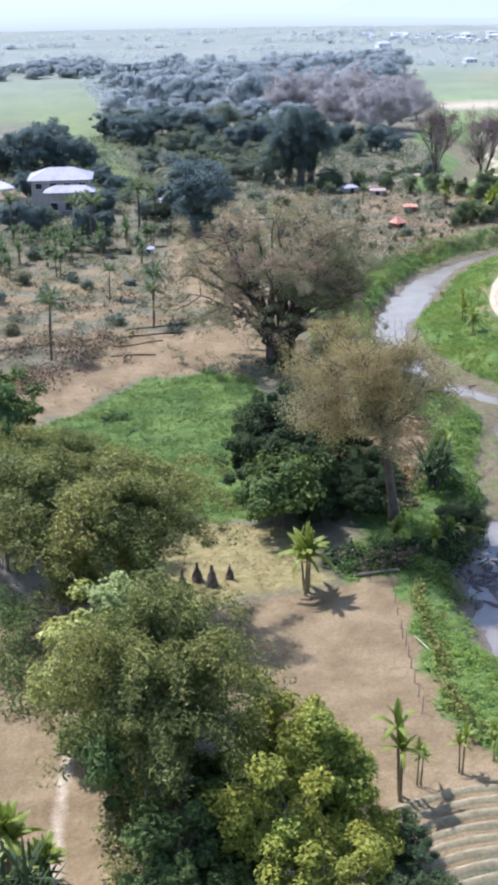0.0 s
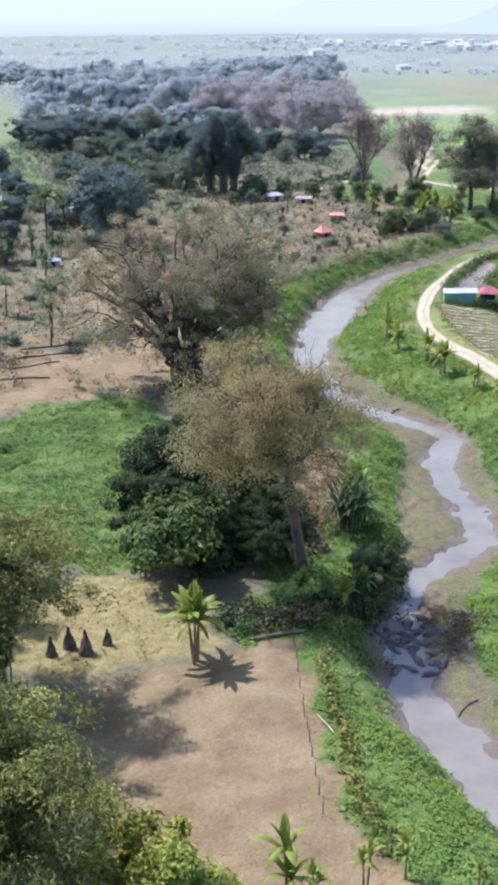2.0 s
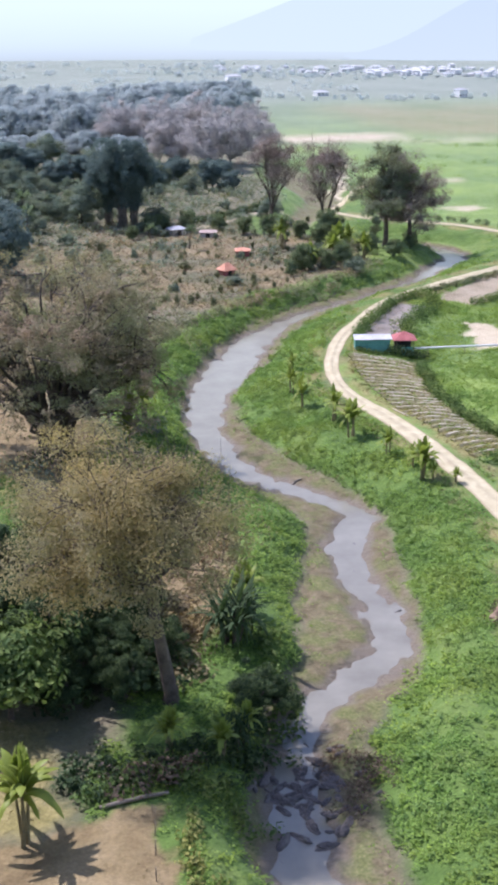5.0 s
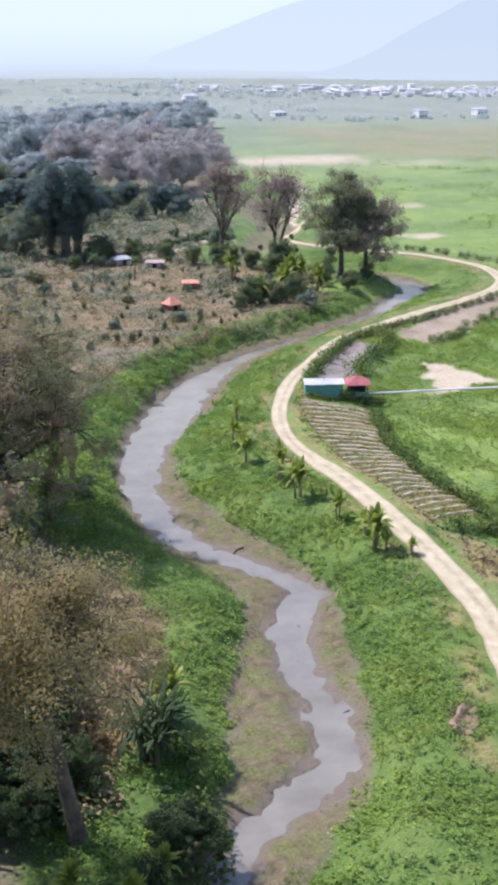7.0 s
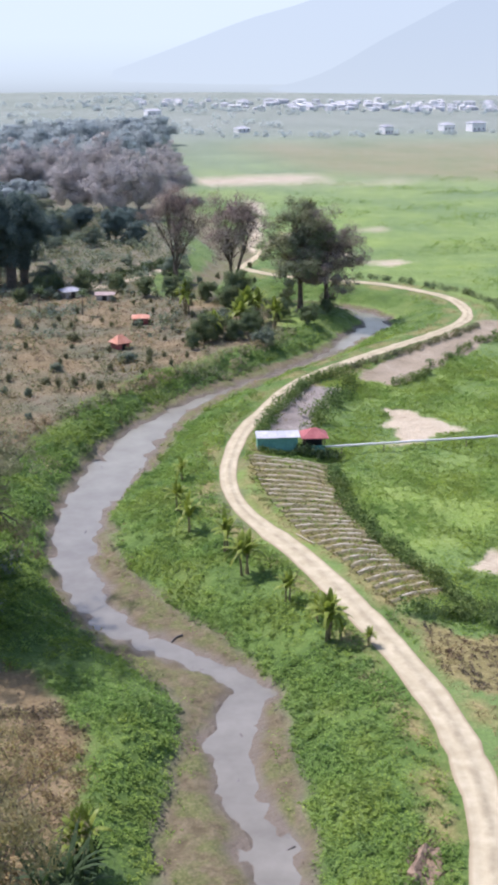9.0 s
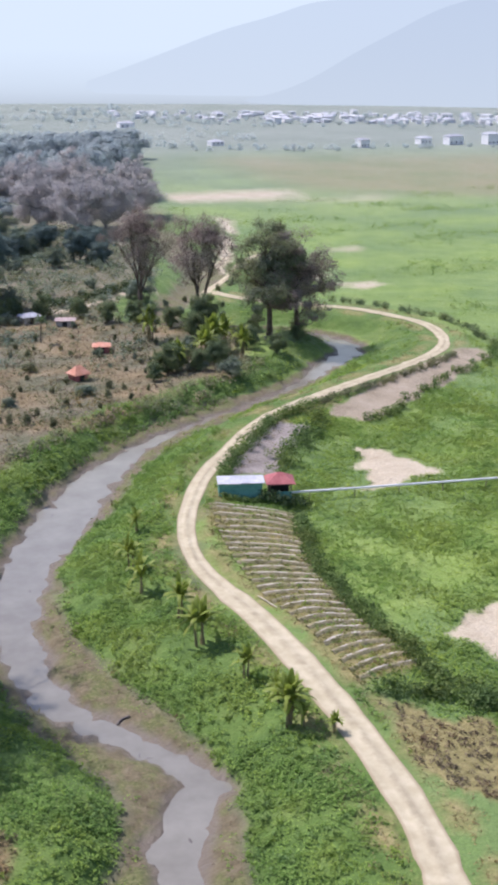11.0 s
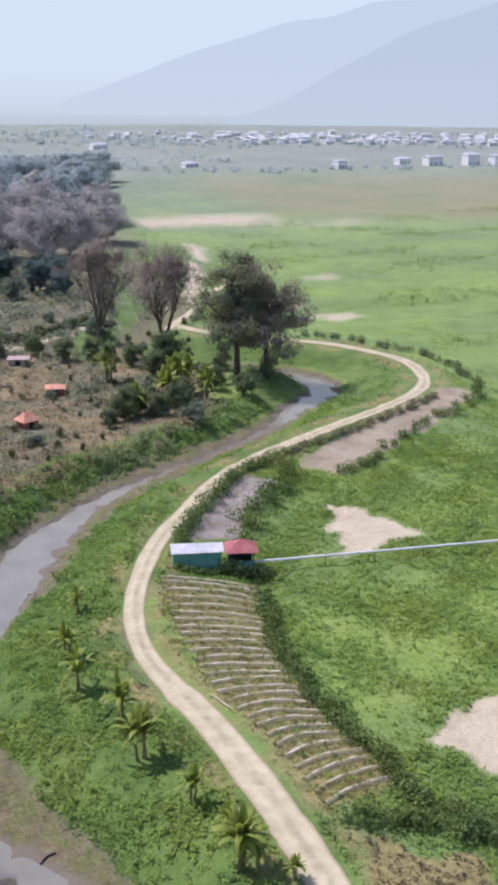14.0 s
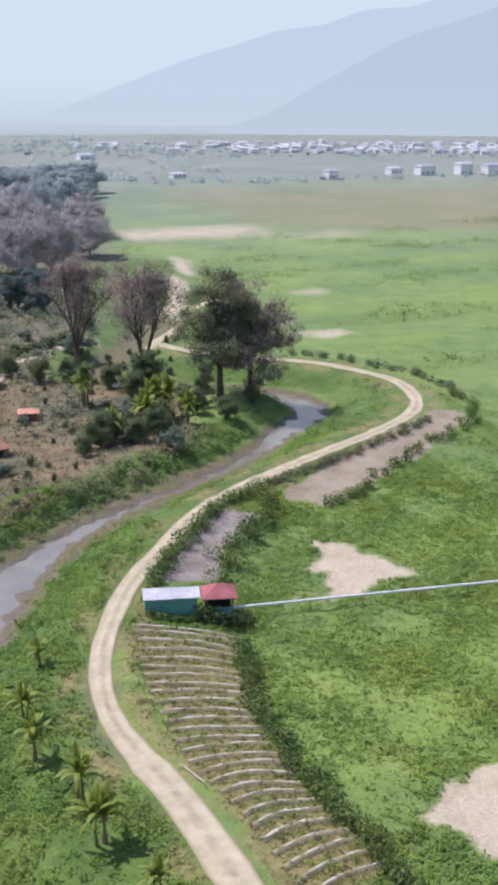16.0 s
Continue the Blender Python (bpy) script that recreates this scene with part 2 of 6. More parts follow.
ROAD = spline(plan((78, -260, 70, -60, 68, 40, 67, 70, 68, 90, 70, 95, 73, 100.5, 76, 108.4, 78, 116, 79.2, 125, 79.9, 135, 80.2, 145, 80, 155.7, 79.2, 163,
                    78.9, 170.4, 80.2, 178.6, 83.7, 188, 89.8, 199.2, 96.8, 208.3, 106.6, 219.8, 115, 226.5, 123.4, 231.5, 134.8, 237.7,
                    145.5, 243.2, 156.5, 250.3, 163, 258.2, 166.6, 270.3, 165, 279.5, 159.2, 291.5, 150.2, 299.8, 142, 307.4, 136.5, 319,
                    137, 329, 146, 341, 158, 356, 176, 368)),
              [1.35] * 11 + [1.4, 1.35, 1.2, 1.0, 0.92, 0.95, 1.0] + [1.05] * 16 + [1.0] * 2)
BED = spline(plan((60, -260, 52, -60, 46, 10, 44, 28, 40, 42, 38, 54, 37, 62, 37, 70, 38, 77, 41, 85, 46, 93, 51, 98.4, 54.3, 107.8, 58.6, 119, 62.5, 131, 61.3, 139.7,
                   58.2, 150.7, 57.2, 168, 62.3, 187, 71.5, 201.5, 80.5, 215, 92, 227.5, 106, 236.5, 115, 241.3, 128, 250, 138, 260,
                   146, 267, 149, 276, 144, 285, 136, 291, 126, 295, 119, 303, 124, 318, 138, 336, 146, 352, 149, 372, 151, 395, 160, 420)),
             np.array([5.5, 5.5, 5.5, 5.5, 5, 4.4, 4.6, 5, 5, 4, 5, 5, 6, 5, 4.6, 5.2, 5.4, 4.2, 3.8, 5.2, 4.5, 4.2, 3.8, 3.5, 3.2, 3.2, 3.6, 4, 4, 4, 4, 3.6,
                       3.5, 4, 5, 5, 4, 3]) * U)
WATER = spline(plan((60, -260, 52, -60, 46, 10, 43, 28, 39, 42, 37, 54.5, 35.8, 62.9, 35.4, 69.6, 36.7, 75.6, 39, 83, 42, 90, 46, 94.6, 51, 96.8, 54.2, 99.6,
                     57.3, 105, 57.6, 110.5, 58.6, 118, 61.3, 127, 65, 132, 64.2, 136.5, 60, 144, 56.2, 152.5, 56, 165, 57.3, 173, 62, 185.5,
                     70.6, 200.5, 79, 213.7, 91, 226.6, 103, 234.5, 114, 240.7, 128, 250.2, 138, 260.3, 146, 267, 148.5, 275.5, 144, 284,
                     136, 290.5, 126, 295, 119, 303)),
               np.array([4, 4, 4, 3.6, 3.3, 3.0, 2.8, 2.5, 2.4, 1.9, 1.7, 1.8, 1.9, 2.0, 1.9, 1.9, 1.9, 2.5, 2.1, 1.5, 1.9, 2.0, 2.2, 2.8, 3.3, 3.9, 3.0,
                         1.3, 0.6, 0.5, 1.1, 2.2, 2.6, 2.6, 2.4, 2.2, 2, 1.5]) * U)
FIELD_BROWN = plan((5, 77, 16, 78, 27, 80, 25, 72, 23.4, 62, 22.3, 52, 24.8, 43.8, 20, 34, 10, 28, 4, 45, 3, 62))
FIELD_GREEN = plan((-22, 128, -1, 142, 7.6, 153, 20.8, 157, 27, 150, 26, 127, 20, 100, 10, 98, 0, 108, -14, 112))
FIELD_STRAW = plan((9, 98, 20, 94, 19, 79.5, 4, 78, -6, 86))
FIELD_SOIL = plan((-30, 134, -2, 142, 4, 153, 20, 157.5, 30, 151, 40, 156, 40, 170, 30, 182, 12, 182, 3, 168, -24, 160))
CHANNEL = spline(plan((131, 322, 139, 334, 150, 353, 161, 377, 170, 400, 184, 430)), [1.2, 1.4, 1.7, 2.2])
CANAL = spline(plan((78, 322, 92, 317, 104, 319, 115, 325, 124, 333)), [1.1] * 4)
SOIL_BANK = plan((30, 101, 38, 104, 42.5, 111, 45.5, 121, 46.5, 131, 45, 139, 40, 141, 34, 136, 30, 118))
TERRACE = plan((-26, 182, 4, 168, 34, 178, 30, 214, 20, 236, -26, 236))
SOIL_LEFT = plan((-40, 20, -9, 24, -8, 60, -9, 74, -16, 80, -40, 84))
SOIL_FAR = plan((30, 178, 24, 215, 28, 250, 36, 268, 46, 262, 40, 220, 42, 190))
SCRUB = plan((52, 208, 66, 214, 80, 228, 93, 237, 108, 245, 124, 258, 126, 280, 112, 300, 90, 320, 66, 310, 40, 290, 36, 240))
TRACK_LEFT = spline(plan((-15, 30, -13.2, 46, -11, 58.4, -10.8, 66.6, -12, 78, -16, 92)), [0.5 * U] * 6)
FIELD_ROWS = plan((86.4, 189, 97.6, 185, 92.2, 166, 91.5, 152, 92.8, 141, 83.4, 138, 83.4, 151.4, 82.2, 161, 83.4, 174))
POND_DRY = plan((119.5, 222, 124.8, 217.6, 137.2, 225.4, 153, 236, 167.5, 246.5, 165.4, 252.5, 144.6, 240.8))
POND_GREY = plan((93.6, 199, 101.4, 210.6, 110.5, 219.4, 114.3, 217.4, 106, 207, 100.2, 198.2))
SAND_A = plan((118, 208, 121.8, 204, 124.6, 192.6, 117, 190.6, 107.8, 190.2, 113.4, 193, 114, 198))
SAND_B = plan((99, 146, 105.6, 151.4, 112, 151.5, 112, 143, 106, 138.6, 100.6, 138.4))
SAND_C = plan((169, 324, 178, 325, 183, 320, 175, 317))
SAND_D = plan((189, 372, 199, 368, 196, 363, 188, 367))
SAND_E = plan((178, 468, 214, 465, 262, 462, 240, 474, 228, 487, 192, 500, 180, 492))
SAND_F = plan((163, 340, 172, 334, 170, 329, 163, 333))
STRIP_OPEN = plan((16, 318, 34, 318, 37, 400, 40, 520, 8, 520, 14, 400))
OLIVE = plan((236, 620, 420, 590, 640, 470, 420, 420, 302, 448, 236, 492))
PLOT = plan((85.4, 133.4, 94, 129, 87, 116, 81.8, 120, 83, 128))


def land(x, y):
    """Height of the ground and the cover of each kind at every place."""
    wx, wy = x + 0.5 * waves(x, y, 5, 3), y + 0.5 * waves(x, y, 5, 4)
    bed, half, side = off_line(wx, wy, BED)
    wet, half_w, _ = off_line(wx + 0.25 * waves(x, y, 1.9, 7), wy + 0.3 * waves(x, y, 2.7, 42), WATER)
    road, half_r, _ = off_line(x, y, ROAD)
    from_bed, from_wet = bed - half, wet - half_w
    right = (side < 0) & (bed < 500)
    rise = np.where(right, 7.5, 5.0) * U * (1 + 0.25 * waves(x, y, 14, 9))
    up = np.clip(from_bed / rise, 0, 1)
    up = np.where(right, up ** 0.85, np.sin(up * np.pi / 2))
    z = -2.1 + 2.1 * up + 0.1 * waves(x, y, 1.6, 41) * up * (1 - up) * 4 + 0.12 * waves(x, y, 9, 1) * up + 0.04 * waves(x, y, 2.4, 2)
    bar = np.clip(from_wet / 1.6, 0, 1)
    z = np.where(from_bed < 0.6, z + (0.22 + 0.12 * waves(x, y, 4, 12)) * bar * np.clip(1 - from_bed, 0, 1) * (up < 0.25), z)
    z = np.where(from_wet < 0.9, np.minimum(z, -2.3 + 0.28 * from_wet + 0.09 * waves(x, y, 2.6, 43) + 0.05 * waves(x, y, 1.3, 44)), z)
    levee = np.clip(1.6 - (road - half_r) / 3.2, 0, 1)
    z = np.where(road < 40, z + (0.4 + 0 * z - np.clip(z, -3, 0.0)) * levee * np.clip((from_bed - 1.0) / 3.0, 0, 1), z)
    paddy = np.clip((road - 6) / 6, 0, 1) * ((x > 74 * U) & (y < 330 * U) & ~(right & (bed < road)))
    z = z - 0.7 * paddy * (np.clip((from_bed - 8) / 6, 0, 1))
    z = np.where(road < half_r + 0.5, np.minimum(z, 0.4 + 0.03 * waves(x, y, 3, 5)), z)
    ex, ey = x + 0.7 * waves(x, y, 6, 21) + 0.3 * waves(x, y, 1.7, 22), y + 0.7 * waves(x, y, 6, 23) + 0.3 * waves(x, y, 1.7, 24)
    cover = {}
    cover["mud"] = np.clip(0.5 - from_bed / 0.9, 0, 1)
    cover["wet"] = np.clip(0.5 - (from_wet - 0.5) / 0.7, 0, 1)
    cover["bank"] = np.clip(0.5 + (from_bed - 0.6) / 1.2, 0, 1) * np.clip(1.4 - (from_bed - np.where(right, 11.5, np.where(y > 196 * U, 4.2, 8.5)) * U) / 3.0, 0, 1)
    cover["soil"] = np.maximum.reduce([inside(ex, ey, FIELD_BROWN), inside(ex, ey, FIELD_SOIL, 2), inside(ex, ey, SOIL_FAR, 4), inside(ex, ey, SOIL_LEFT, 3), inside(ex, ey, SOIL_BANK, 2)])
    cover["soil"] = np.maximum(cover["soil"], 0.75 * inside(ex, ey, SCRUB, 8) * np.clip(0.55 + 0.7 * waves(x, y, 15, 31), 0, 1))
    cover["soil"] = np.maximum(cover["soil"], 0.85 * inside(ex, ey, TERRACE, 5) * np.clip(0.55 + 1.1 * waves(x * 0.3, y, 7, 32), 0, 1))
    cover["straw"] = np.maximum.reduce([inside(ex, ey, FIELD_STRAW, 2), 0.85 * inside(ex, ey, FIELD_ROWS, 1.5), inside(ex, ey, PLOT)])
    cover["straw"] = np.maximum(cover["straw"], 0.8 * np.clip(1 - np.abs(road - half_r - 1.4) / 2.4, 0, 1) * np.clip(0.6 + waves(x, y, 8, 33), 0, 1) * (road < 12))
    sand = [inside(ex, ey, s, w) for s, w in ((SAND_A, 1), (SAND_B, 1), (SAND_C, 3), (SAND_D, 3), (SAND_E, 8), (SAND_F, 3))]
    track, half_t, _ = off_line(x, y, TRACK_LEFT)
    for line in (CHANNEL, CANAL):
        away, half_c, _ = off_line(ex, ey, line)
        sand.append(np.clip(0.5 - (away - half_c) / 0.8, 0, 1))
    cover["sand"] = np.maximum.reduce(sand + [0.75 * np.clip(0.5 - (track - half_t) / 0.5, 0, 1)])
    cover["pond"] = np.maximum(inside(ex, ey, POND_DRY), 0)
    cover["grey"] = inside(ex, ey, POND_GREY)
    east = np.clip((x - 64 * U - 0.42 * np.clip(y - 140 * U, 0, None)) / 6 + 0.8 * waves(x, y, 14, 35), 0, 1)
    east = np.maximum(east, np.clip((x - 150 * U) / 20, 0, 1) * 1.0)
    east = east * np.clip((x - 40 - 0.24 * y) / 30 + 0.5, 0, 1) ** np.where(y > 300, 1, 0)
    east = np.maximum(east, 0.62 * np.clip((y - 450 * U) / 50, 0, 1))
    cover["green"] = np.maximum(east, 0.6 * inside(ex, ey, STRIP_OPEN, 6))
    cover["meadow"] = inside(ex, ey, FIELD_GREEN, 2)
    cover["bank"] = np.maximum(cover["bank"], cover["meadow"])
    cover["olive"] = inside(ex, ey, OLIVE, 30)
    # haze put into the ground: greyer tone and stronger sheen farther out
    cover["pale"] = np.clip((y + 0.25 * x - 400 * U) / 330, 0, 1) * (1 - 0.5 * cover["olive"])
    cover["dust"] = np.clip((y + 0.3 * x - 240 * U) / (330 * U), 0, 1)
    return z, cover, from_bed, from_wet, road - half_r


GRID = []


def ground_sheet():
    """One sheet, fine where the camera passes near and coarse towards the horizon."""
    def lines(a, b, step, lo, hi):
        mid = list(np.arange(a, b + step / 2, step))
        grow, p, q = step, a, b
        while p > lo or q < hi:
            grow *= 1.13
            p, q = p - grow, q + grow
            if p > lo:
                mid.insert(0, p)
            if q < hi:
                mid.append(q)
        return np.array([lo] + mid + [hi])

    xs, ys = lines(-24 * U, 150 * U, 0.6, -4500, 4500), lines(24 * U, 300 * U, 0.65, -4500, 4500)
    x, y = np.meshgrid(xs, ys)
    z, cover, *_ = land(x, y)
    far = np.clip((np.hypot(x, y) - 500) / 400, 0, 1)
    z = z * (1 - far)
    GRID.extend((xs, ys, z))
    nx, ny = len(xs), len(ys)
    verts = np.column_stack([x.ravel(), y.ravel(), z.ravel()])
    i = np.arange(nx * ny).reshape(ny, nx)
    faces = np.column_stack([i[:-1, :-1].ravel(), i[:-1, 1:].ravel(), i[1:, 1:].ravel(), i[1:, :-1].ravel()])
    me = quick_mesh("ground", verts, faces)
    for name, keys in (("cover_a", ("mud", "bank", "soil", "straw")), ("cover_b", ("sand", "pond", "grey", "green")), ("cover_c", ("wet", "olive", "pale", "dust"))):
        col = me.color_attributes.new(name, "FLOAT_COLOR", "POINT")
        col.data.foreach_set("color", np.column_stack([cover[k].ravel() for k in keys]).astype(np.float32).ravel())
    return me


def quick_mesh(name, verts, faces, smooth=True):
    """A mesh from arrays; every face has the same number of corners."""
    me = bpy.data.meshes.new(name)
    verts, faces = np.asarray(verts, np.float32), np.asarray(faces, np.int32)
    n, k = faces.shape
    me.vertices.add(len(verts))
    me.vertices.foreach_set("co", verts.ravel())
    me.loops.add(n * k)
    me.loops.foreach_set("vertex_index", faces.ravel())
    me.polygons.add(n)
    me.polygons.foreach_set("loop_start", np.arange(n, dtype=np.int32) * k)
    me.polygons.foreach_set("use_smooth", np.full(n, smooth))
    me.update(calc_edges=True)
    return me


def ground_material():
    k = Nodes("ground")
    a, b, c3 = (k.add("VertexColor", layer_name=n) for n in ("cover_a", "cover_b", "cover_c"))
    sa, sb, sc = (k.add("SeparateColor") for _ in range(3))
    for n, s in ((a, sa), (b, sb), (c3, sc)):
        k.link(n.outputs[0], s.inputs[0])
    big, mid, fine, grit = k.noise(0.035, 5.0), k.noise(0.22, 6.0), k.noise(1.1, 6.0), k.noise(4.5, 5.0)

    def tones(lo, m, hi, f=mid):
        return k.ramp(f, [(0.3, lo), (0.5, m), (0.7, hi)])

    scrub = tones((0.09, 0.1, 0.052), (0.145, 0.14, 0.08), (0.215, 0.18, 0.118))
    green = k.mix(k.ramp(big, [(0.4, (0, 0, 0)), (0.62, (1, 1, 1))]), tones((0.11, 0.18, 0.052), (0.14, 0.215, 0.062), (0.17, 0.24, 0.078)),
                  tones((0.145, 0.225, 0.046), (0.19, 0.27, 0.058), (0.225, 0.3, 0.075)))
    bank = tones((0.065, 0.115, 0.026), (0.1, 0.165, 0.036), (0.145, 0.2, 0.052))
    soil = tones((0.15, 0.11, 0.055), (0.215, 0.165, 0.083), (0.29, 0.228, 0.125), mid)
    straw = tones((0.16, 0.145, 0.052), (0.235, 0.205, 0.08), (0.3, 0.26, 0.115), fine)
    sand = tones((0.36, 0.305, 0.2), (0.44, 0.38, 0.26), (0.5, 0.44, 0.315))
    mud = k.mix(k.ramp(k.noise(0.45, 6.0), [(0.43, (0, 0, 0)), (0.58, (0.85, 0.85, 0.85))]), tones((0.1, 0.083, 0.045), (0.148, 0.124, 0.07), (0.2, 0.17, 0.102), fine), tones((0.09, 0.11, 0.035), (0.13, 0.145, 0.05), (0.17, 0.165, 0.075), grit))
    pond = tones((0.24, 0.2, 0.13), (0.31, 0.26, 0.175), (0.36, 0.305, 0.215))
    grey = tones((0.2, 0.175, 0.145), (0.26, 0.23, 0.195), (0.31, 0.28, 0.24))
    olive = tones((0.15, 0.19, 0.065), (0.215, 0.21, 0.09), (0.25, 0.22, 0.105), big)

    def blurred(m, sharp=0.35):
        t = k.add("Math", operation="ADD")
        k.link(m, t.inputs[0])
        u = k.add("Math", operation="MULTIPLY_ADD")
        k.link(fine, u.inputs[0])
        u.inputs[1].default_value, u.inputs[2].default_value = 0.7, -0.35
        k.link(u.outputs[0], t.inputs[1])
        return k.ramp(t.outputs[0], [(0.5 - sharp, (0, 0, 0)), (0.5 + sharp, (1, 1, 1))])

    c = scrub
    # far ground tone, greyed to carry the haze
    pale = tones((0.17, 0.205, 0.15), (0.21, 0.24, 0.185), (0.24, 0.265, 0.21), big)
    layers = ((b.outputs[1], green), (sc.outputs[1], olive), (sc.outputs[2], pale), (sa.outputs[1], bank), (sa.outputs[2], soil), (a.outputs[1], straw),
              (sb.outputs[0], sand), (sb.outputs[1], pond), (sb.outputs[2], grey), (sa.outputs[0], mud))
    for m, tone in layers:
        c = k.mix(blurred(m), c, tone)
    c = k.mix(1.0, c, k.ramp(grit, [(0.3, (0.8, 0.8, 0.8)), (0.7, (1.18, 1.18, 1.18))]), "MULTIPLY")
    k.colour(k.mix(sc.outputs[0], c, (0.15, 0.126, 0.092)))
    k.rough(0.9, 0.15)
    # sheen grows with distance to lay painted haze over the plain
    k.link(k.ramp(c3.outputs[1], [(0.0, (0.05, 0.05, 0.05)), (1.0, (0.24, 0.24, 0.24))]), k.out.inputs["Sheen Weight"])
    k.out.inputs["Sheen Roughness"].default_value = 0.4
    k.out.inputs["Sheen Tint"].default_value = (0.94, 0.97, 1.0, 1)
    damp = k.ramp(sc.outputs[0], [(0.2, (0.92, 0.92, 0.92)), (0.8, (0.45, 0.45, 0.45))])
    k.link(damp, k.out.inputs["Roughness"])
    k.bump(fine, 0.8, 0.4)
    return k.mat


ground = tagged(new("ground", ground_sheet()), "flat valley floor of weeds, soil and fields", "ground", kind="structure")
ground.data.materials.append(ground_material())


def heights(x, y):
    """Height of the ground sheet at places."""
    xs, ys, z = GRID
    i, j = np.clip(np.searchsorted(xs, x) - 1, 0, len(xs) - 2), np.clip(np.searchsorted(ys, y) - 1, 0, len(ys) - 2)
    s, t = (x - xs[i]) / (xs[i + 1] - xs[i]), (y - ys[j]) / (ys[j + 1] - ys[j])
    return (z[j, i] * (1 - s) + z[j, i + 1] * s) * (1 - t) + (z[j + 1, i] * (1 - s) + z[j + 1, i + 1] * s) * t


def height_at(x, y):
    return float(heights(np.array([x], float), np.array([y], float))[0])


def ribbon(name, line, across, lift, material, wide=1.0, jag=0.0, level=None):
    """A strip of ground along a line, with its own crown, laid on the land or level like water."""
    mid, half = line[:, :2], line[:, 2] * wide
    d = np.gradient(mid, axis=0)
    d /= np.linalg.norm(d, axis=1)[:, None]
    n = np.column_stack([-d[:, 1], d[:, 0]])
    s = np.linspace(-1, 1, across)
    wob = 1 + jag * waves(mid[:, 0], mid[:, 1], 3.0, 8)[:, None] * (np.abs(s) > 0.7)
    p = mid[:, None] + n[:, None] * (half[:, None] * s * wob)[..., None]
    x, y = p[..., 0], p[..., 1]
    z = np.full(x.shape, level) if level is not None else heights(x, y) + lift * (1 - s**6) + 0.04 * np.cos(s * 2 * np.pi)
    m = len(mid)
    i = np.arange(m * across).reshape(m, across)
    f = np.column_stack([i[:-1, :-1].ravel(), i[1:, :-1].ravel(), i[1:, 1:].ravel(), i[:-1, 1:].ravel()])[:, ::-1]
    ob = new(name, quick_mesh(name, np.column_stack([x.ravel(), y.ravel(), z.ravel()]), f))
    ob.data.materials.append(material)
    uv = ob.data.color_attributes.new("across", "FLOAT_COLOR", "POINT")
    uv.data.foreach_set("color", np.column_stack([np.tile(np.abs(s), m)] * 3 + [np.ones(m * across)]).astype(np.float32).ravel())
    return ob


def road_material():
    k = Nodes("dirt_road")
    a = k.add("VertexColor", layer_name="across")
    base = k.ramp(k.noise(0.8, 6.0), [(0.3, (0.37, 0.325, 0.205)), (0.7, (0.5, 0.447, 0.3))])
    rut = k.ramp(a.outputs[0], [(0.08, (0, 0, 0)), (0.34, (1, 1, 1))])
    crown = k.mix(k.ramp(k.noise(0.5, 6.0, 0.7), [(0.4, (0, 0, 0)), (0.62, (1, 1, 1))]), base, (0.3, 0.262, 0.168))
    edge = k.ramp(a.outputs[0], [(0.78, (0, 0, 0)), (0.98, (0.8, 0.8, 0.8))])
    k.colour(k.mix(edge, k.mix(rut, crown, base), (0.27, 0.215, 0.13)))
    k.rough(0.95, 0.1)
    k.bump(k.noise(5.0, 5.0), 0.6, 0.06)
    return k.mat


def water_material():
    k = Nodes("river_water")
    k.colour(k.ramp(k.noise(0.3, 4.0), [(0.3, (0.175, 0.165, 0.125)), (0.7, (0.24, 0.23, 0.18))]))
    k.rough(0.16, 0.5)
    k.bump(k.noise(2.5, 3.0), 0.1, 0.03)
    return k.mat


road_line = ROAD
road = tagged(ribbon("road", road_line, 15, 0.09, road_material(), 1.0, 0.12), "pale sandy two-track dirt road on a low levee", "road", kind="structure")
water = tagged(ribbon("water", WATER, 5, 0, water_material(), 1.45, level=-2.36), "shallow grey-brown stream winding through a muddy bed", "water", kind="structure")

# ---- plants ----
def part(name, me, material, parent, label=""):
    ob = new(name, me)
    if material and not me.materials:
        me.materials.append(material)
    ob.parent = parent
    return tagged(ob, label)


def thing(name, label, category, at=(0, 0, 0), group="", turn=0.0):
    ob = new(name)
    ob.empty_display_size = 0.5
    ob.matrix_basis = pose(*at, 0, 0, turn)
    return tagged(ob, label, category, group)


def tubes(paths, sides=6):
    """Tapered round limbs along paths of (x, y, z, radius), as arrays."""
    vs, fs, base = [], [], 0
    ang = np.linspace(0, 2 * np.pi, sides, endpoint=False)
    for p in paths:
        p = np.asarray(p, float)
        d = np.gradient(p[:, :3], axis=0)
        d /= np.linalg.norm(d, axis=1)[:, None] + 1e-9
        ref = np.where(np.abs(d[:, 2:3]) > 0.9, [[1.0, 0, 0]], [[0, 0, 1.0]])
        u = np.cross(d, ref)
        u /= np.linalg.norm(u, axis=1)[:, None] + 1e-9
        v = np.cross(d, u)
        ring = p[:, None, :3] + p[:, None, 3:4] * (np.cos(ang)[None, :, None] * u[:, None] + np.sin(ang)[None, :, None] * v[:, None])
        vs.append(ring.reshape(-1, 3))
        i = base + np.arange(len(p) * sides).reshape(len(p), sides)
        j = np.roll(i, -1, 1)
        fs.append(np.column_stack([i[:-1].ravel(), j[:-1].ravel(), j[1:].ravel(), i[1:].ravel()]))
        base += len(p) * sides
    return np.vstack(vs), np.vstack(fs)


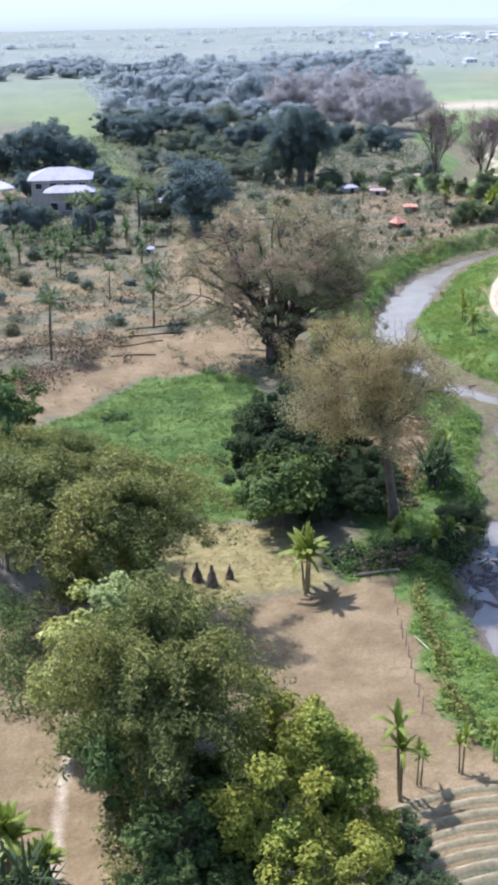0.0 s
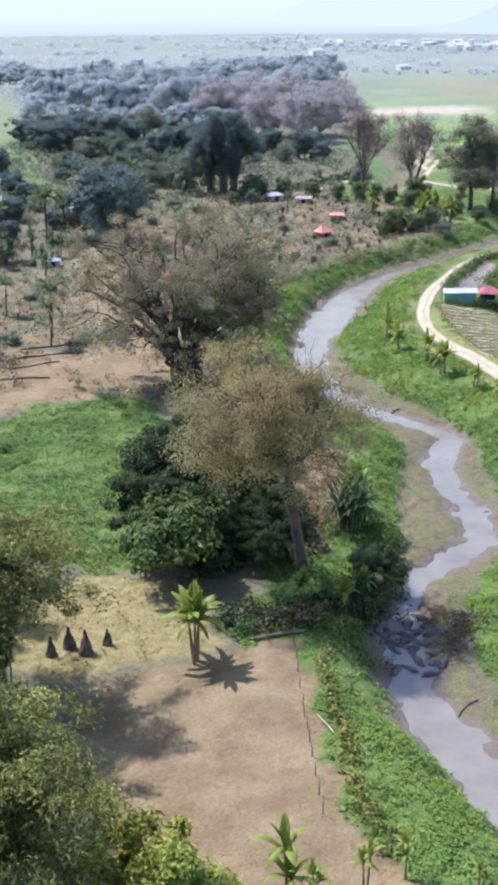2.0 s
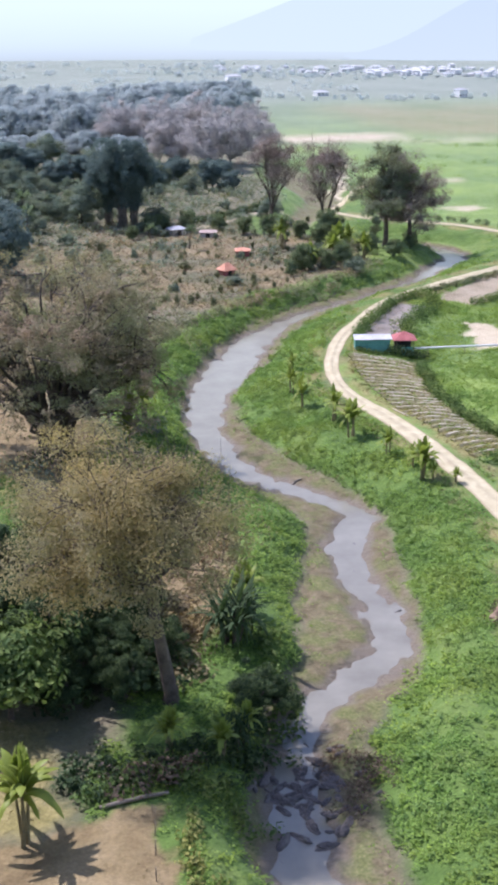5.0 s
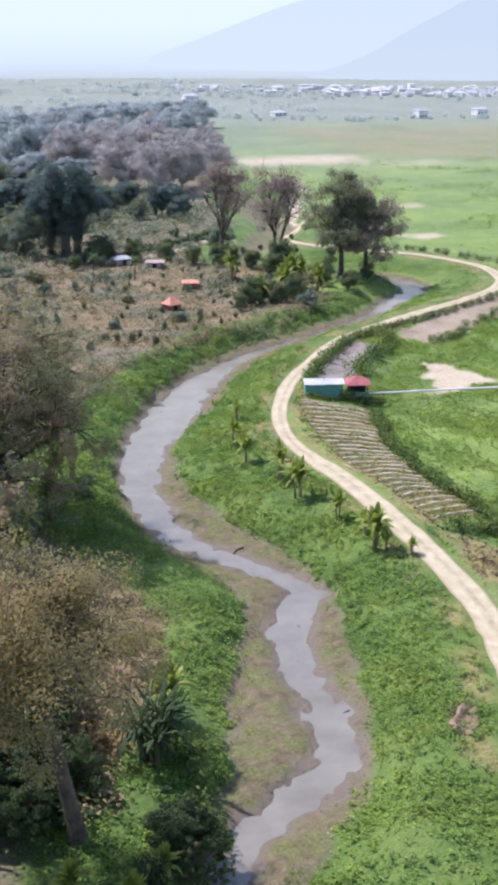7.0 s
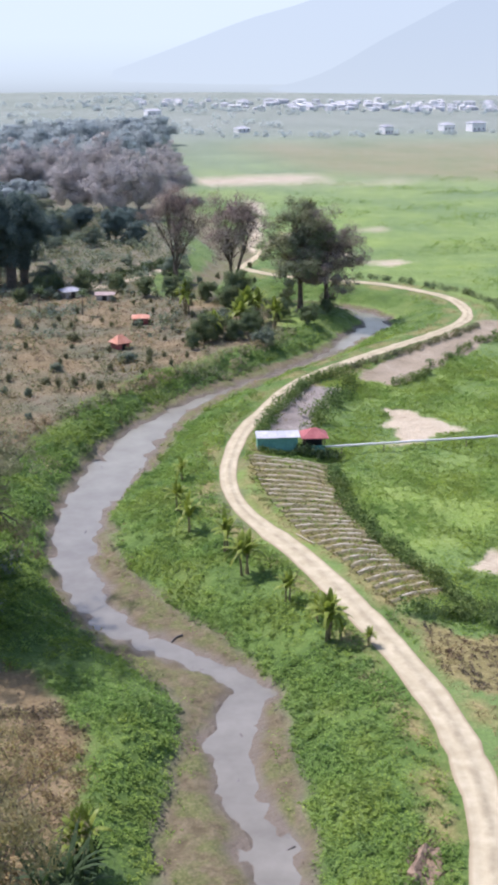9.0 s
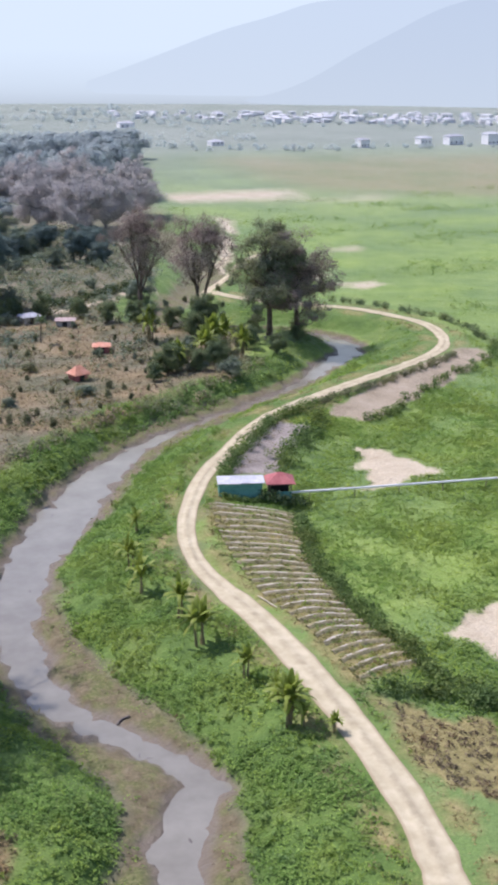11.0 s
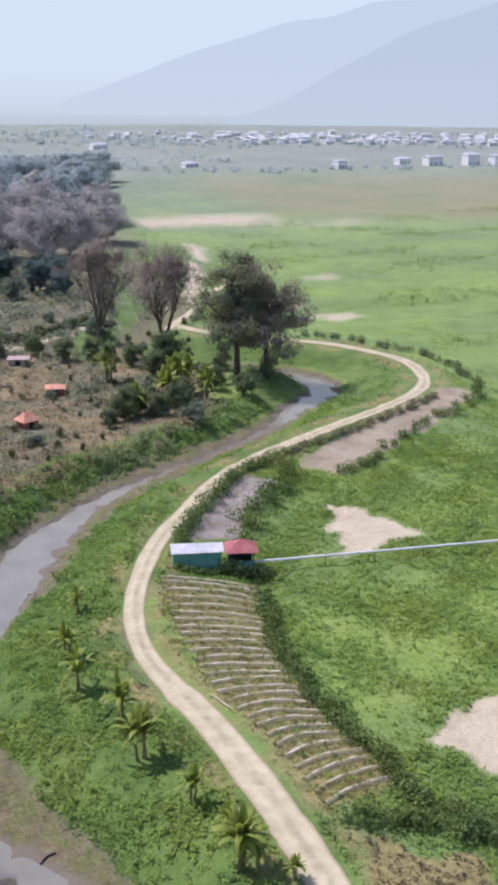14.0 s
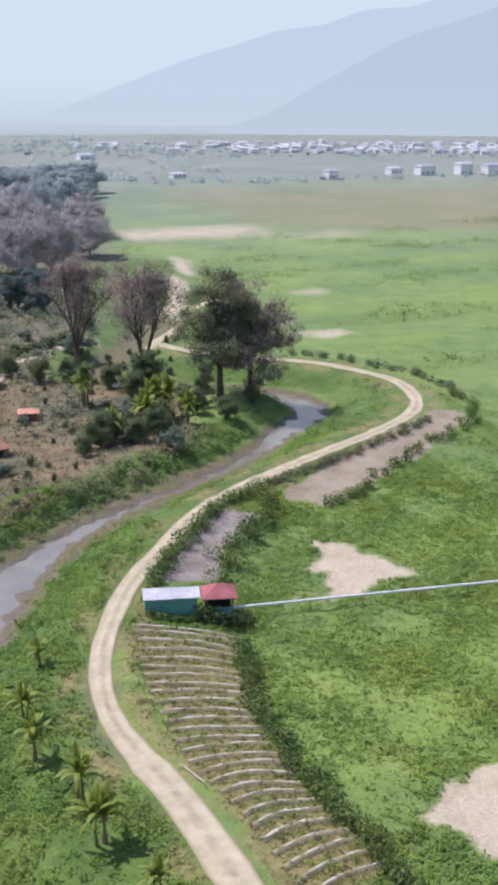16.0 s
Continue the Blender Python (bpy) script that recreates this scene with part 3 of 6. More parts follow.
def bent(r, a, b, ra, rb, n=6, sag=0.12):
    """A limb from a to b that bends on its way."""
    a, b = np.asarray(a, float), np.asarray(b, float)
    s = np.linspace(0, 1, n)[:, None]
    off = r.normal(0, sag * np.linalg.norm(b - a), 3)
    p = a + (b - a) * s + off * np.sin(s * np.pi) * 0.6
    return np.hstack([p, ra + (rb - ra) * s])


def leaves(r, centres, spread, per, size, up=0.5, slim=0.55, heart=None, puff=0.9):
    """Folded leaf sprays round many centres; they face up and away from the heart of the crown."""
    n = len(centres) * per
    ball = r.normal(0, 1, (n, 3))
    ball *= (1.75 * r.uniform(0, 1, (n, 1)) ** 0.45) / (np.linalg.norm(ball, axis=1)[:, None] + 1e-9)
    c = np.repeat(np.asarray(centres), per, 0) + ball * np.repeat(np.asarray(spread).reshape(-1, 1) * np.ones((len(centres), 1)), per, 0) * [1, 1, 0.75]
    nrm = r.normal(0, 0.5, (n, 3)) + [0, 0, up * 2] + puff * ball
    if heart is not None:
        out = c - heart
        nrm += 1.1 * out / (np.linalg.norm(out, axis=1)[:, None] + 1e-6)
    nrm /= np.linalg.norm(nrm, axis=1)[:, None]
    t = np.cross(nrm, r.normal(0, 1, (n, 3)))
    t /= np.linalg.norm(t, axis=1)[:, None] + 1e-9
    w = np.cross(nrm, t)
    s = size * r.uniform(0.5, 1.4, (n, 1))
    a, b = c - t * s, c + t * s - nrm * s * 0.35
    m1, m2 = c + w * s * slim + nrm * s * 0.2, c - w * s * slim + nrm * s * 0.05
    v = np.stack([a, m1, b, m2], 1).reshape(-1, 3)
    f = np.arange(n * 4).reshape(n, 4)
    return v, f


def make_tree(name, label, seed, high, wide, bole, leaf, bark, count, size, thick=0.35, limbs=7, spread=0.7, flat=0.75, bare=0.0, lean=0.0, clumps=60, low=False, base_flare=1.5, lobes=9, fan=False):
    """A tree: trunk and limbs in one tapered mesh; the crown's leaf sprays gather in clumps on several uneven lobes, with gaps."""
    r = np.random.RandomState(seed)
    top = thing(name, label, "tree")
    mid_z, tall = bole + (high - bole) * 0.5, (high - bole) * 0.5
    hubs, sizes = [], []
    for k in range(lobes):
        a = 2.4 * k + r.uniform(-0.4, 0.4)
        out = np.sqrt((k + 0.4) / lobes) * 0.66
        rise = (r.uniform(-0.75, 0.1) if low else r.uniform(-0.5, 0.1)) + 0.5 * (1 - 1.5 * out)
        hubs.append([lean + np.cos(a) * out * wide, np.sin(a) * out * wide, mid_z + rise * tall])
        sizes.append(r.uniform(0.4, 0.58))
    hubs, sizes = np.array(hubs), np.array(sizes)
    ax = np.array([wide, wide, tall * 1.05])
    cent, owner = [], []
    while len(cent) < clumps:
        k = r.randint(lobes)
        d = r.normal(0, 1, 3)
        d /= np.linalg.norm(d)
        if d[2] < -0.45 and not low and r.rand() < 0.8:
            continue
        p = hubs[k] + d * sizes[k] * ax * r.uniform(0.5, 1.0) * r.uniform(0.85, 1.15)
        if p[2] < 0.4:
            continue
        cent.append(p)
        owner.append(k)
    cent = np.array(cent)
    fork = np.array([lean * 0.4, 0, bole * 0.92]) if fan else np.array([lean * 0.8, 0, mid_z + 0.15 * tall])
    paths = [np.vstack([[0, 0, -0.4, thick * base_flare], [0, 0, 0.5, thick * 1.12], bent(r, (0, 0, 1.0), fork, thick, thick * (0.7 if fan else 0.3), 8, 0.03)])]
    boughs = {}
    for k in range(max(limbs, lobes)):
        hub = hubs[k % lobes] + (r.normal(0, 0.1, 3) * ax if k >= lobes else 0)
        at = r.uniform(0.7, 1.0) if fan else np.clip((hub[2] - 0.45 * wide) / fork[2], bole * 0.7 / fork[2], 0.98)
        limb = bent(r, fork * at, hub, thick * 0.3, thick * 0.12, 7, 0.1)
        paths.append(limb)
        boughs.setdefault(k % lobes, limb)
    for c, k in zip(cent, owner):
        h = hubs[k]
        paths.append(bent(r, boughs[k][r.randint(3, 7), :3], c, thick * 0.11, thick * 0.03, 5, 0.16))
        if bare > 0:
            for _ in range(2):
                tip = c + r.normal(0, 1, 3) * spread * 1.3 + [0, 0, spread * 0.8]
                paths.append(bent(r, c + (h - c) * r.uniform(0, 0.5), tip, thick * 0.06, thick * 0.015, 4, 0.1))
    v, f = tubes(paths, 6 if thick > 0.25 else 5)
    part("trunk", quick_mesh("trunk", v, f), bark, top, "branching bark-covered trunk")
    keep = cent[r.rand(len(cent)) > bare * 0.2]
    v, f = leaves(r, keep, spread * r.uniform(0.6, 1.4, len(keep)), max(4, count // len(keep)), size, heart=np.array([lean, 0, mid_z - 0.4 * tall]))
    part("crown", quick_mesh("crown", v, f, False), leaf, top)
    return top


def make_bamboo(label, seed, high, wide, culms, count, size, leaf):
    """A bamboo clump: many thin culms that rise close together, arch outwards and hang their feathery tips."""
    r = np.random.RandomState(seed)
    top = thing("bamboo_clump", label, "bamboo")
    paths, cent, spread = [], [], []
    for k in range(culms):
        a, reach, h = r.uniform(0, 6.28), wide * r.uniform(0.1, 1.0), high * r.uniform(0.6, 1.0)
        foot = np.array([np.cos(a), np.sin(a)]) * wide * 0.2 * r.uniform(0, 1)
        way = np.array([np.cos(a + r.normal(0, 0.4)), np.sin(a + r.normal(0, 0.4))])
        s = np.linspace(0, 1.12, 9)
        xy = foot + way * (reach * s**2.2)[:, None]
        z = h * (np.sin(np.clip(s, 0, 1.2) * np.pi / 2 * 1.08)) - np.clip(s - 0.9, 0, 1) * h * 0.5
        paths.append(np.column_stack([xy, z - 0.3 * (s == 0), 0.06 * (1.15 - s)]))
        for u in np.linspace(0.22, 1.1, 12):
            cent.append([np.interp(u, s, xy[:, 0]), np.interp(u, s, xy[:, 1]), np.interp(u, s, z)])
            spread.append((0.3 + 0.36 * u) * r.uniform(0.6, 1.3))
    for p in paths:
        v, f = tubes([p], 5)
        part("culm", quick_mesh("culm", v, f), BARK_PALE, top, "thin pale culm")
    v, f = leaves(r, np.array(cent), np.array(spread), max(4, count // len(cent)), size, 0.35, 0.3, np.array([0, 0, high * 0.3]))
    part("foliage", quick_mesh("foliage", v, f, False), leaf, top)
    return top


def set_down(ob, x, y, turn=0.0, size=1.0, tall=1.0, sink=0.1):
    """Stand a thing on the ground at a place of the plan."""
    x, y = x * U, y * U
    ob.matrix_basis = pose(x, y, height_at(x, y) - sink, 0, 0, turn) @ Matrix.Diagonal((size, size, size * tall, 1))
    return ob


def plant(ob, x, y, turn=0.0, size=1.0, tall=1.0, sink=0.1):
    x, y = x * U, y * U
    m = pose(x, y, height_at(x, y) - sink, 0, 0, turn) @ Matrix.Diagonal((size, size, size * tall, 1))
    c = copy_thing(ob, m)
    c.matrix_basis = m
    return c

# the great spreading tree and the tall tree by the stream
def great_tree(seed, high, wide, count):
    """A huge old tree: a sheaf of stems from one wide foot, long thin limbs that arch out like a fan, low ones that hang, a thin leafy veil."""
    r = np.random.RandomState(seed)
    top = thing("spreading_tree", "huge spreading tree with thin russet-green crown, bare soil around", "tree")
    paths, tips = [], []
    s = np.linspace(0, 1, 9)[:, None]
    for k in range(9):
        a = 2.4 * k
        foot = np.array([np.cos(a), np.sin(a), 0]) * 1.75 * np.sqrt((k + 0.5) / 9)
        neck = foot * 1.3 + [0, 0, r.uniform(2.8, 4.4)]
        paths.append(np.vstack([[foot[0] * 1.2, foot[1] * 1.2, -0.5, 0.85], bent(r, foot, neck, 0.68, 0.4, 5, 0.03)]))
        for j in range(7):
            b = a + r.normal(0, 0.75)
            lift = r.uniform(0.08, 1.0) ** 0.7
            out = wide * (0.3 + 0.75 * np.sqrt(1 - lift**2 * 0.9)) * r.uniform(0.6, 1.0)
            tip = np.array([np.cos(b) * out, np.sin(b) * out, 5.5 + (high - 6.5) * lift + r.uniform(-1, 1)])
            bend = neck + (tip - neck) * [0.45, 0.45, 0.0] + [0, 0, 0.75 * (tip[2] - neck[2]) + 0.6]
            limb = neck * (1 - s) ** 2 + 2 * bend * s * (1 - s) + tip * s**2
            limb[1:-1] += r.normal(0, 0.22, (7, 3))
            paths.append(np.hstack([limb, 0.3 - 0.25 * s]))
            for m in range(7):
                q = limb[r.randint(3, 9)]
                end = q + r.normal(0, 1, 3) * [2.0, 2.0, 1.1] + (q - [0, 0, 6.0]) * [0.12, 0.12, 0.06]
                paths.append(bent(r, q, end, 0.085, 0.03, 5, 0.12))
                tips.append(end)
                for j in range(3):
                    twig = end + r.normal(0, 1.0, 3) + [0, 0, 0.3]
                    if j < 2:
                        paths.append(bent(r, q + (end - q) * r.uniform(0.4, 1), twig, 0.03, 0.01, 4, 0.1))
                    tips.append(twig)
    v, f = tubes(paths, 5)
    part("trunk", quick_mesh("trunk", v, f), BARK_DARK, top, "sheaf of dark stems and thin fanned limbs")
    tips = np.array(tips)
    hull = (tips[:, 0] ** 2 + tips[:, 1] ** 2) / wide**2 + ((tips[:, 2] - 4.5) / (high - 5.5)) ** 2
    tips = tips[(tips[:, 2] > 3.0) & (hull > 0.34) & (waves(tips[:, 0] + tips[:, 2], tips[:, 1] - tips[:, 2], 7, seed) > -0.55)]
    v, f = leaves(r, tips, 0.6 * r.uniform(0.5, 1.4, len(tips)), count // len(tips), 0.12, heart=np.array([0, 0, 4.0]))
    part("crown", quick_mesh("crown", v, f, False), LEAF_RUSSET, top)
    return top


set_down(great_tree(11, 19.2, 13.3, 120000), 32.4, 157.0, 20)
set_down(make_tree("tall_tree", "tall leaning tree with sparse olive-brown crown and bare trunk", 12, 22.5, 8.3, 7.5, LEAF_OLIVE, BARK, 66000, 0.095,
                   0.52, 14, 0.95, 0.8, 0.9, -3.5, 230, False, lobes=16), 31.1, 93.3, 20)
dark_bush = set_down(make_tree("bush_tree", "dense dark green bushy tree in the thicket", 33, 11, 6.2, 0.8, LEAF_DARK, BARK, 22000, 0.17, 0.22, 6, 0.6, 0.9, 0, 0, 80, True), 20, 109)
plant(dark_bush, 17.5, 103, 140, 0.75)
plant(dark_bush, 25, 112, 150, 0.85)
plant(dark_bush, 29, 110, 300, 0.8)
plant(dark_bush, 21.5, 100, 20, 0.75)
plant(dark_bush, 38.5, 91.5, 220, 0.5, 0.8)
# low dark bushes added to fill the hollow where deep shade lies
for x, y, s in ((24, 104, 0.5), (27, 100, 0.48), (29, 104.5, 0.52), (24.5, 97, 0.45), (27.5, 95, 0.4), (31.5, 100, 0.42), (22, 95, 0.36)):
    plant(dark_bush, x, y, x * 67 % 360, s)
set_down(make_tree("small_tree", "small bright green tree at the thicket's edge", 14, 6, 3.7, 1.6, LEAF_GREEN, BARK, 5000, 0.2, 0.14, 5, 0.6, 0.9, 0, 0, 45, True), 17.5, 95.0, 0, 1.4)

# bamboo clumps close to the camera's start
bamboo = set_down(make_bamboo("tall feathery bamboo clump, olive-green with pale sprays", 15, 17.5, 6.0, 64, 85000, 0.16, LEAF_BAMBOO), -5.6, 40, 0)
plant(bamboo, -9, 75, 70, 1.25, 0.72)
plant(bamboo, -2.5, 76, 130, 1.05, 0.75)
plant(bamboo, -15, 92, 200, 0.95, 0.75)
plant(bamboo, -4.0, 49, 260, 0.8, 0.85)
plant(bamboo, -7, 95, 20, 0.8, 0.8)
pale_top = set_down(make_tree("broadleaf_tree", "broad-leaved tree with pale green upper leaves", 21, 14, 4.6, 2.0, LEAF_GREEN, BARK, 14000, 0.22, 0.2, 7, 0.55, 0.9, 0, 0, 80, True), -7.5, 47)
plant(pale_top, -5.5, 31, 140, 0.8, 0.9)
plant(pale_top, -1, 33, 70, 0.75, 0.9)
plant(pale_top, -17, 122, 40, 1.3, 0.8)
plant(pale_top, -13, 131, 200, 0.8, 0.9)
crest = set_down(make_tree("pale_tree", "tree with pale yellow-green upper leaves above the bamboo", 26, 15, 4.4, 2.0, LEAF_PALE, BARK, 11000, 0.22, 0.18, 7, 0.5, 0.9, 0, 0, 80, True), -4.2, 58.5, 0, 1.0, 0.86)
plant(crest, -8.5, 54, 120, 1.05, 0.95)
lime = set_down(make_tree("young_tree", "young tree with light yellow-green leaves and grey stems", 16, 13, 4.6, 2.0, LEAF_LIME, BARK_PALE, 20000, 0.15, 0.15, 8, 0.5, 0.9, 0.3, 0, 80, True, lobes=12), 5.0, 39.0, 0, 1.08)
plant(lime, 2.4, 33, 100, 1.1, 1.0)
plant(lime, 7.8, 39.5, 30, 0.72, 0.95)
plant(lime, 6.2, 31, 250, 0.8, 0.85)
plant(lime, 3.2, 25, 200, 0.95, 0.9)
plant(lime, 9.2, 33, 310, 0.55, 0.9)
plant(dark_bush, 12.0, 34, 60, 0.42, 0.7)
plant(dark_bush, 10, 27, 160, 0.6, 0.7)
plant(pale_top, 0.5, 42, 10, 0.8, 0.7)

# the pair of trees at the far bend, and the bare ones beside them
set_down(make_tree("round_tree", "broad old tree with a dark green crown on a straight trunk", 17, 21.5, 6.8, 3.4, LEAF_GREY_GREEN, BARK, 26000, 0.17, 0.5, 8, 0.85, 0.8, 0.4, 0, 150, True, lobes=15), 132.8, 277)
set_down(make_tree("round_tree", "broad old tree with a brown half-bare crown on a straight trunk", 30, 18.5, 6.8, 3.4, LEAF_GREY_BROWN, BARK, 22000, 0.16, 0.45, 9, 0.85, 0.8, 0.6, 0, 150, True, lobes=14), 138.4, 275.6, 120)
bare_tree = set_down(make_tree("bare_tree", "tall half-bare tree with forking limbs and brown leaf remains", 18, 23, 6.6, 6.0, LEAF_GREY_BROWN, BARK, 13000, 0.14, 0.55, 9, 1.0, 0.8, 0.7, 0, 100, False, lobes=9, fan=True), 124.8, 296.5)
plant(bare_tree, 114, 306, 80, 0.95)

# woods towards the far plain
wood_tree = set_down(make_tree("wood_tree", "dense muted green tree in the wood", 19, 13, 6.0, 0.5, LEAF_MUTED, BARK, 14000, 0.22, 0.3, 6, 0.8, 0.85, 0, 0, 90, True), 69, 325, 0, 0.85)
dark_wood = set_down(make_tree("dark_wood_tree", "broad dark blue-green tree with a rounded crown", 22, 15, 6.2, 0.6, LEAF_BLUE, BARK, 24000, 0.24, 0.3, 8, 0.85, 0.8, 0, 0, 130, True, lobes=12), 37.4, 264, 0, 1.22)
far_dome = set_down(make_tree("far_dome_tree", "hazy dark tree with a domed crown in the distant wood", 29, 14, 9.0, 0.8, LEAF_FAR_HAZE, BARK_HAZY, 20000, 0.34, 0.35, 8, 1.2, 0.8, 0, 0, 120, True, lobes=12), 57.8, 524)
wood_bamboo = set_down(make_bamboo("towering dark bamboo stand with a wide top beside fallow plots", 28, 18.5, 6.0, 56, 60000, 0.26, LEAF_BLUE), 79.5, 324, 0)
plant(wood_bamboo, 76.5, 327, 110, 0.82, 1.0)
plant(wood_bamboo, 83.0, 326, 230, 0.72, 1.1)
for x, y, s, tall in ((-1.4, 271, 0.52, 1.0), (10, 262, 0.42, 1.1), (16, 268, 0.36, 1.1), (4, 358, 1.05, 0.95), (13, 362, 0.95, 0.85), (-5, 366, 0.85, 0.85), (20, 362, 0.6, 0.95), (9, 370, 1.0, 1.0), (-6, 280, 0.5, 0.9), (41, 271, 0.7, 0.9),
                      (41.7, 412, 0.95, 0.75), (48, 418, 0.8, 0.8), (62.8, 424, 1.1, 0.65), (70, 420, 0.8, 0.75), (74.8, 392, 0.7, 0.8), (83, 398, 0.75, 0.8), (56, 436, 0.9, 0.8),
                      (36, 428, 0.8, 0.8), (118, 372, 0.55, 1.05), (122, 366, 0.4, 1.1), (101, 384, 0.5, 0.8), (108, 391, 0.5, 0.8), (114, 398, 0.55, 0.8), (93, 390, 0.45, 0.9), (128, 398, 0.55, 0.7),
                      (-14, 352, 0.8, 0.9), (28, 284, 0.35, 0.9), (19, 296, 0.45, 0.9), (24, 318, 0.4, 1.0), (0, 322, 0.5, 1.0), (22, 336, 0.5, 0.8)):
    plant(dark_wood, x, y, x * 31 % 360, s, tall)
for x, y, s, tall in ((52, 388, 0.7, 0.8), (60, 398, 0.75, 0.8), (66, 378, 0.6, 0.8), (84, 374, 0.6, 0.8), (50, 352, 0.6, 0.8), (88, 412, 0.8, 0.8), (96, 406, 0.8, 0.8), (104, 416, 0.8, 0.8), (46, 440, 0.9, 0.8), (78, 436, 1.0, 0.8),
                      (62, 336, 0.55, 0.9), (66, 332, 0.5, 0.9), (56, 318, 0.5, 0.8), (47, 306, 0.45, 0.9), (60, 345, 0.6, 0.7), (90, 352, 0.4, 0.8), (98, 362, 0.4, 0.8), (109, 366, 0.45, 0.9), (34, 300, 0.4, 0.8), (12, 330, 0.45, 0.8), (12, 250, 0.4, 0.7)):
    plant(wood_tree, x, y, x * 37 % 360, s, tall)
brown_wood = set_down(make_tree("brown_wood_tree", "tall hazy tree with thin brown-grey crown", 23, 19, 9, 2.0, LEAF_HAZE_BROWN, BARK_HAZY, 14000, 0.28, 0.4, 8, 1.1, 0.8, 0.5, 0, 130, True, lobes=14), 129, 412, 0, 0.92)
for x, y, s, tall in ((140, 424, 0.85, 1.0), (120, 428, 0.85, 1.0), (168, 488, 0.82, 0.85), (142, 470, 0.95, 1.0), (126, 470, 0.95, 0.95), (112, 474, 0.9, 0.95), (158, 446, 0.75, 0.85)):
    plant(brown_wood, x, y, x * 17 % 360, s, tall)
for x, y, s, tall in ((68, 515, 0.95, 1.0), (79, 503, 1.0, 1.0), (50, 512, 0.8, 0.8), (90, 512, 0.95, 1.0), (100, 498, 1.0, 1.05), (112, 508, 1.0, 1.0), (124, 516, 1.0, 1.0), (136, 512, 1.0, 1.05), (147, 505, 1.05, 1.1),
                      (158, 520, 1.0, 1.05), (168, 540, 1.0, 1.0), (178, 554, 1.0, 0.95), (188, 582, 1.0, 0.95), (197, 604, 1.0, 0.9), (206, 624, 1.0, 0.95), (192, 618, 1.0, 0.95), (180, 600, 1.1, 0.95), (170, 585, 1.1, 0.95),
                      (158, 570, 1.1, 1.0), (146, 556, 1.1, 1.0), (132, 548, 1.1, 1.0), (118, 545, 1.1, 1.0), (104, 540, 1.1, 1.0), (88, 545, 1.0, 1.0), (72, 550, 1.0, 0.9), (60, 475, 0.7, 0.8), (84, 470, 0.75, 0.8), (98, 465, 0.75, 0.8),
                      (72, 462, 0.7, 0.8), (110, 452, 0.7, 0.8), (100, 440, 0.6, 0.8), (164, 610, 1.1, 0.9), (150, 600, 1.1, 0.9), (130, 590, 1.1, 0.9), (110, 585, 1.0, 0.9), (50, 462, 0.65, 0.8)):
    plant(far_dome, x, y, x * 23 % 360, s, tall)
far_tree = set_down(make_tree("far_tree", "hazy grey-blue tree in the distant wood", 20, 15, 8, 2.0, LEAF_FAR_HAZE, BARK_HAZY, 6500, 0.4, 0.35, 5, 1.5, 0.85, 0, 0, 45, True), 120, 560, 0, 0.7)
rr = np.random.RandomState(5)
shrub = set_down(make_tree("shrub", "muted green shrub on the fallow land", 24, 2.6, 1.7, 0.1, LEAF_MUTED, BARK, 900, 0.2, 0.06, 5, 0.4, 0.9, 0, 0, 30, True, lobes=6), 60, 300)
dry_shrub = set_down(make_tree("shrub", "dry brown shrub on the fallow land", 25, 2.4, 1.4, 0.1, LEAF_SCRUB, BARK, 700, 0.19, 0.06, 5, 0.4, 0.9, 0.3, 0, 26, True, lobes=6), 66, 290)
for k in range(110):
    y = rr.uniform(430, 650)
    x = rr.uniform(48, 218) if y > 540 else rr.uniform(44, 130)
    if x > 118 + (y - 540) * 0.85 or (x < 55 and y > 520 and rr.rand() < 0.6):
        continue
    plant(far_tree, x, y, rr.uniform(0, 360), rr.uniform(0.45, 0.8), rr.uniform(0.8, 1.0))
for k in range(200):
    x, y = rr.uniform(-24, 128), rr.uniform(186, 425)
    if y < 0.62 * x + 178 or 20 < x < 46 and y < 262:
        continue
    plant(shrub if rr.rand() < 0.6 else dry_shrub, x, y, rr.uniform(0, 360), rr.uniform(0.3, 1.2), rr.uniform(0.7, 1.2))
for k in range(34):
    x, y = rr.uniform(-22, 120), rr.uniform(270, 425)
    if y < 320 and x > 56 or 18 < x < 36 and y > 330:
        continue
    plant(wood_tree, x, y, rr.uniform(0, 360), rr.uniform(0.3, 0.6), rr.uniform(0.7, 1.0))
bend_tree = set_down(make_tree("bushy_tree", "bushy green tree at the bend of the stream", 27, 13, 6.0, 0.5, LEAF_GROVE, BARK, 9000, 0.26, 0.3, 6, 1.0, 0.85, 0, 0, 60, True), 116, 264, 0, 0.4)
for x, y, s in ((84, 312, 0.32), (88, 316, 0.3), (94, 313, 0.36), (101, 309, 0.3), (78, 306, 0.25), (105, 300, 0.3), (110, 296, 0.36), (116, 290, 0.3), (131, 281, 0.25), (141, 281, 0.28)):
    plant(bend_tree, x, y, x * 29 % 360, s, 1.1)
for k in range(11):
    for j in range(15):
        x, y = 44 + 5.4 * j + 2.2 * k + rr.normal(0, 0.7), 205 + 4.2 * j + 7.0 * k + rr.normal(0, 0.7)
        if rr.rand() < 0.35 or y < 0.62 * x + 183 or y > 330:
            continue
        plant(shrub if rr.rand() < 0.2 else dry_shrub, x, y, rr.uniform(0, 360), rr.uniform(0.22, 0.45), rr.uniform(1.3, 2.0))
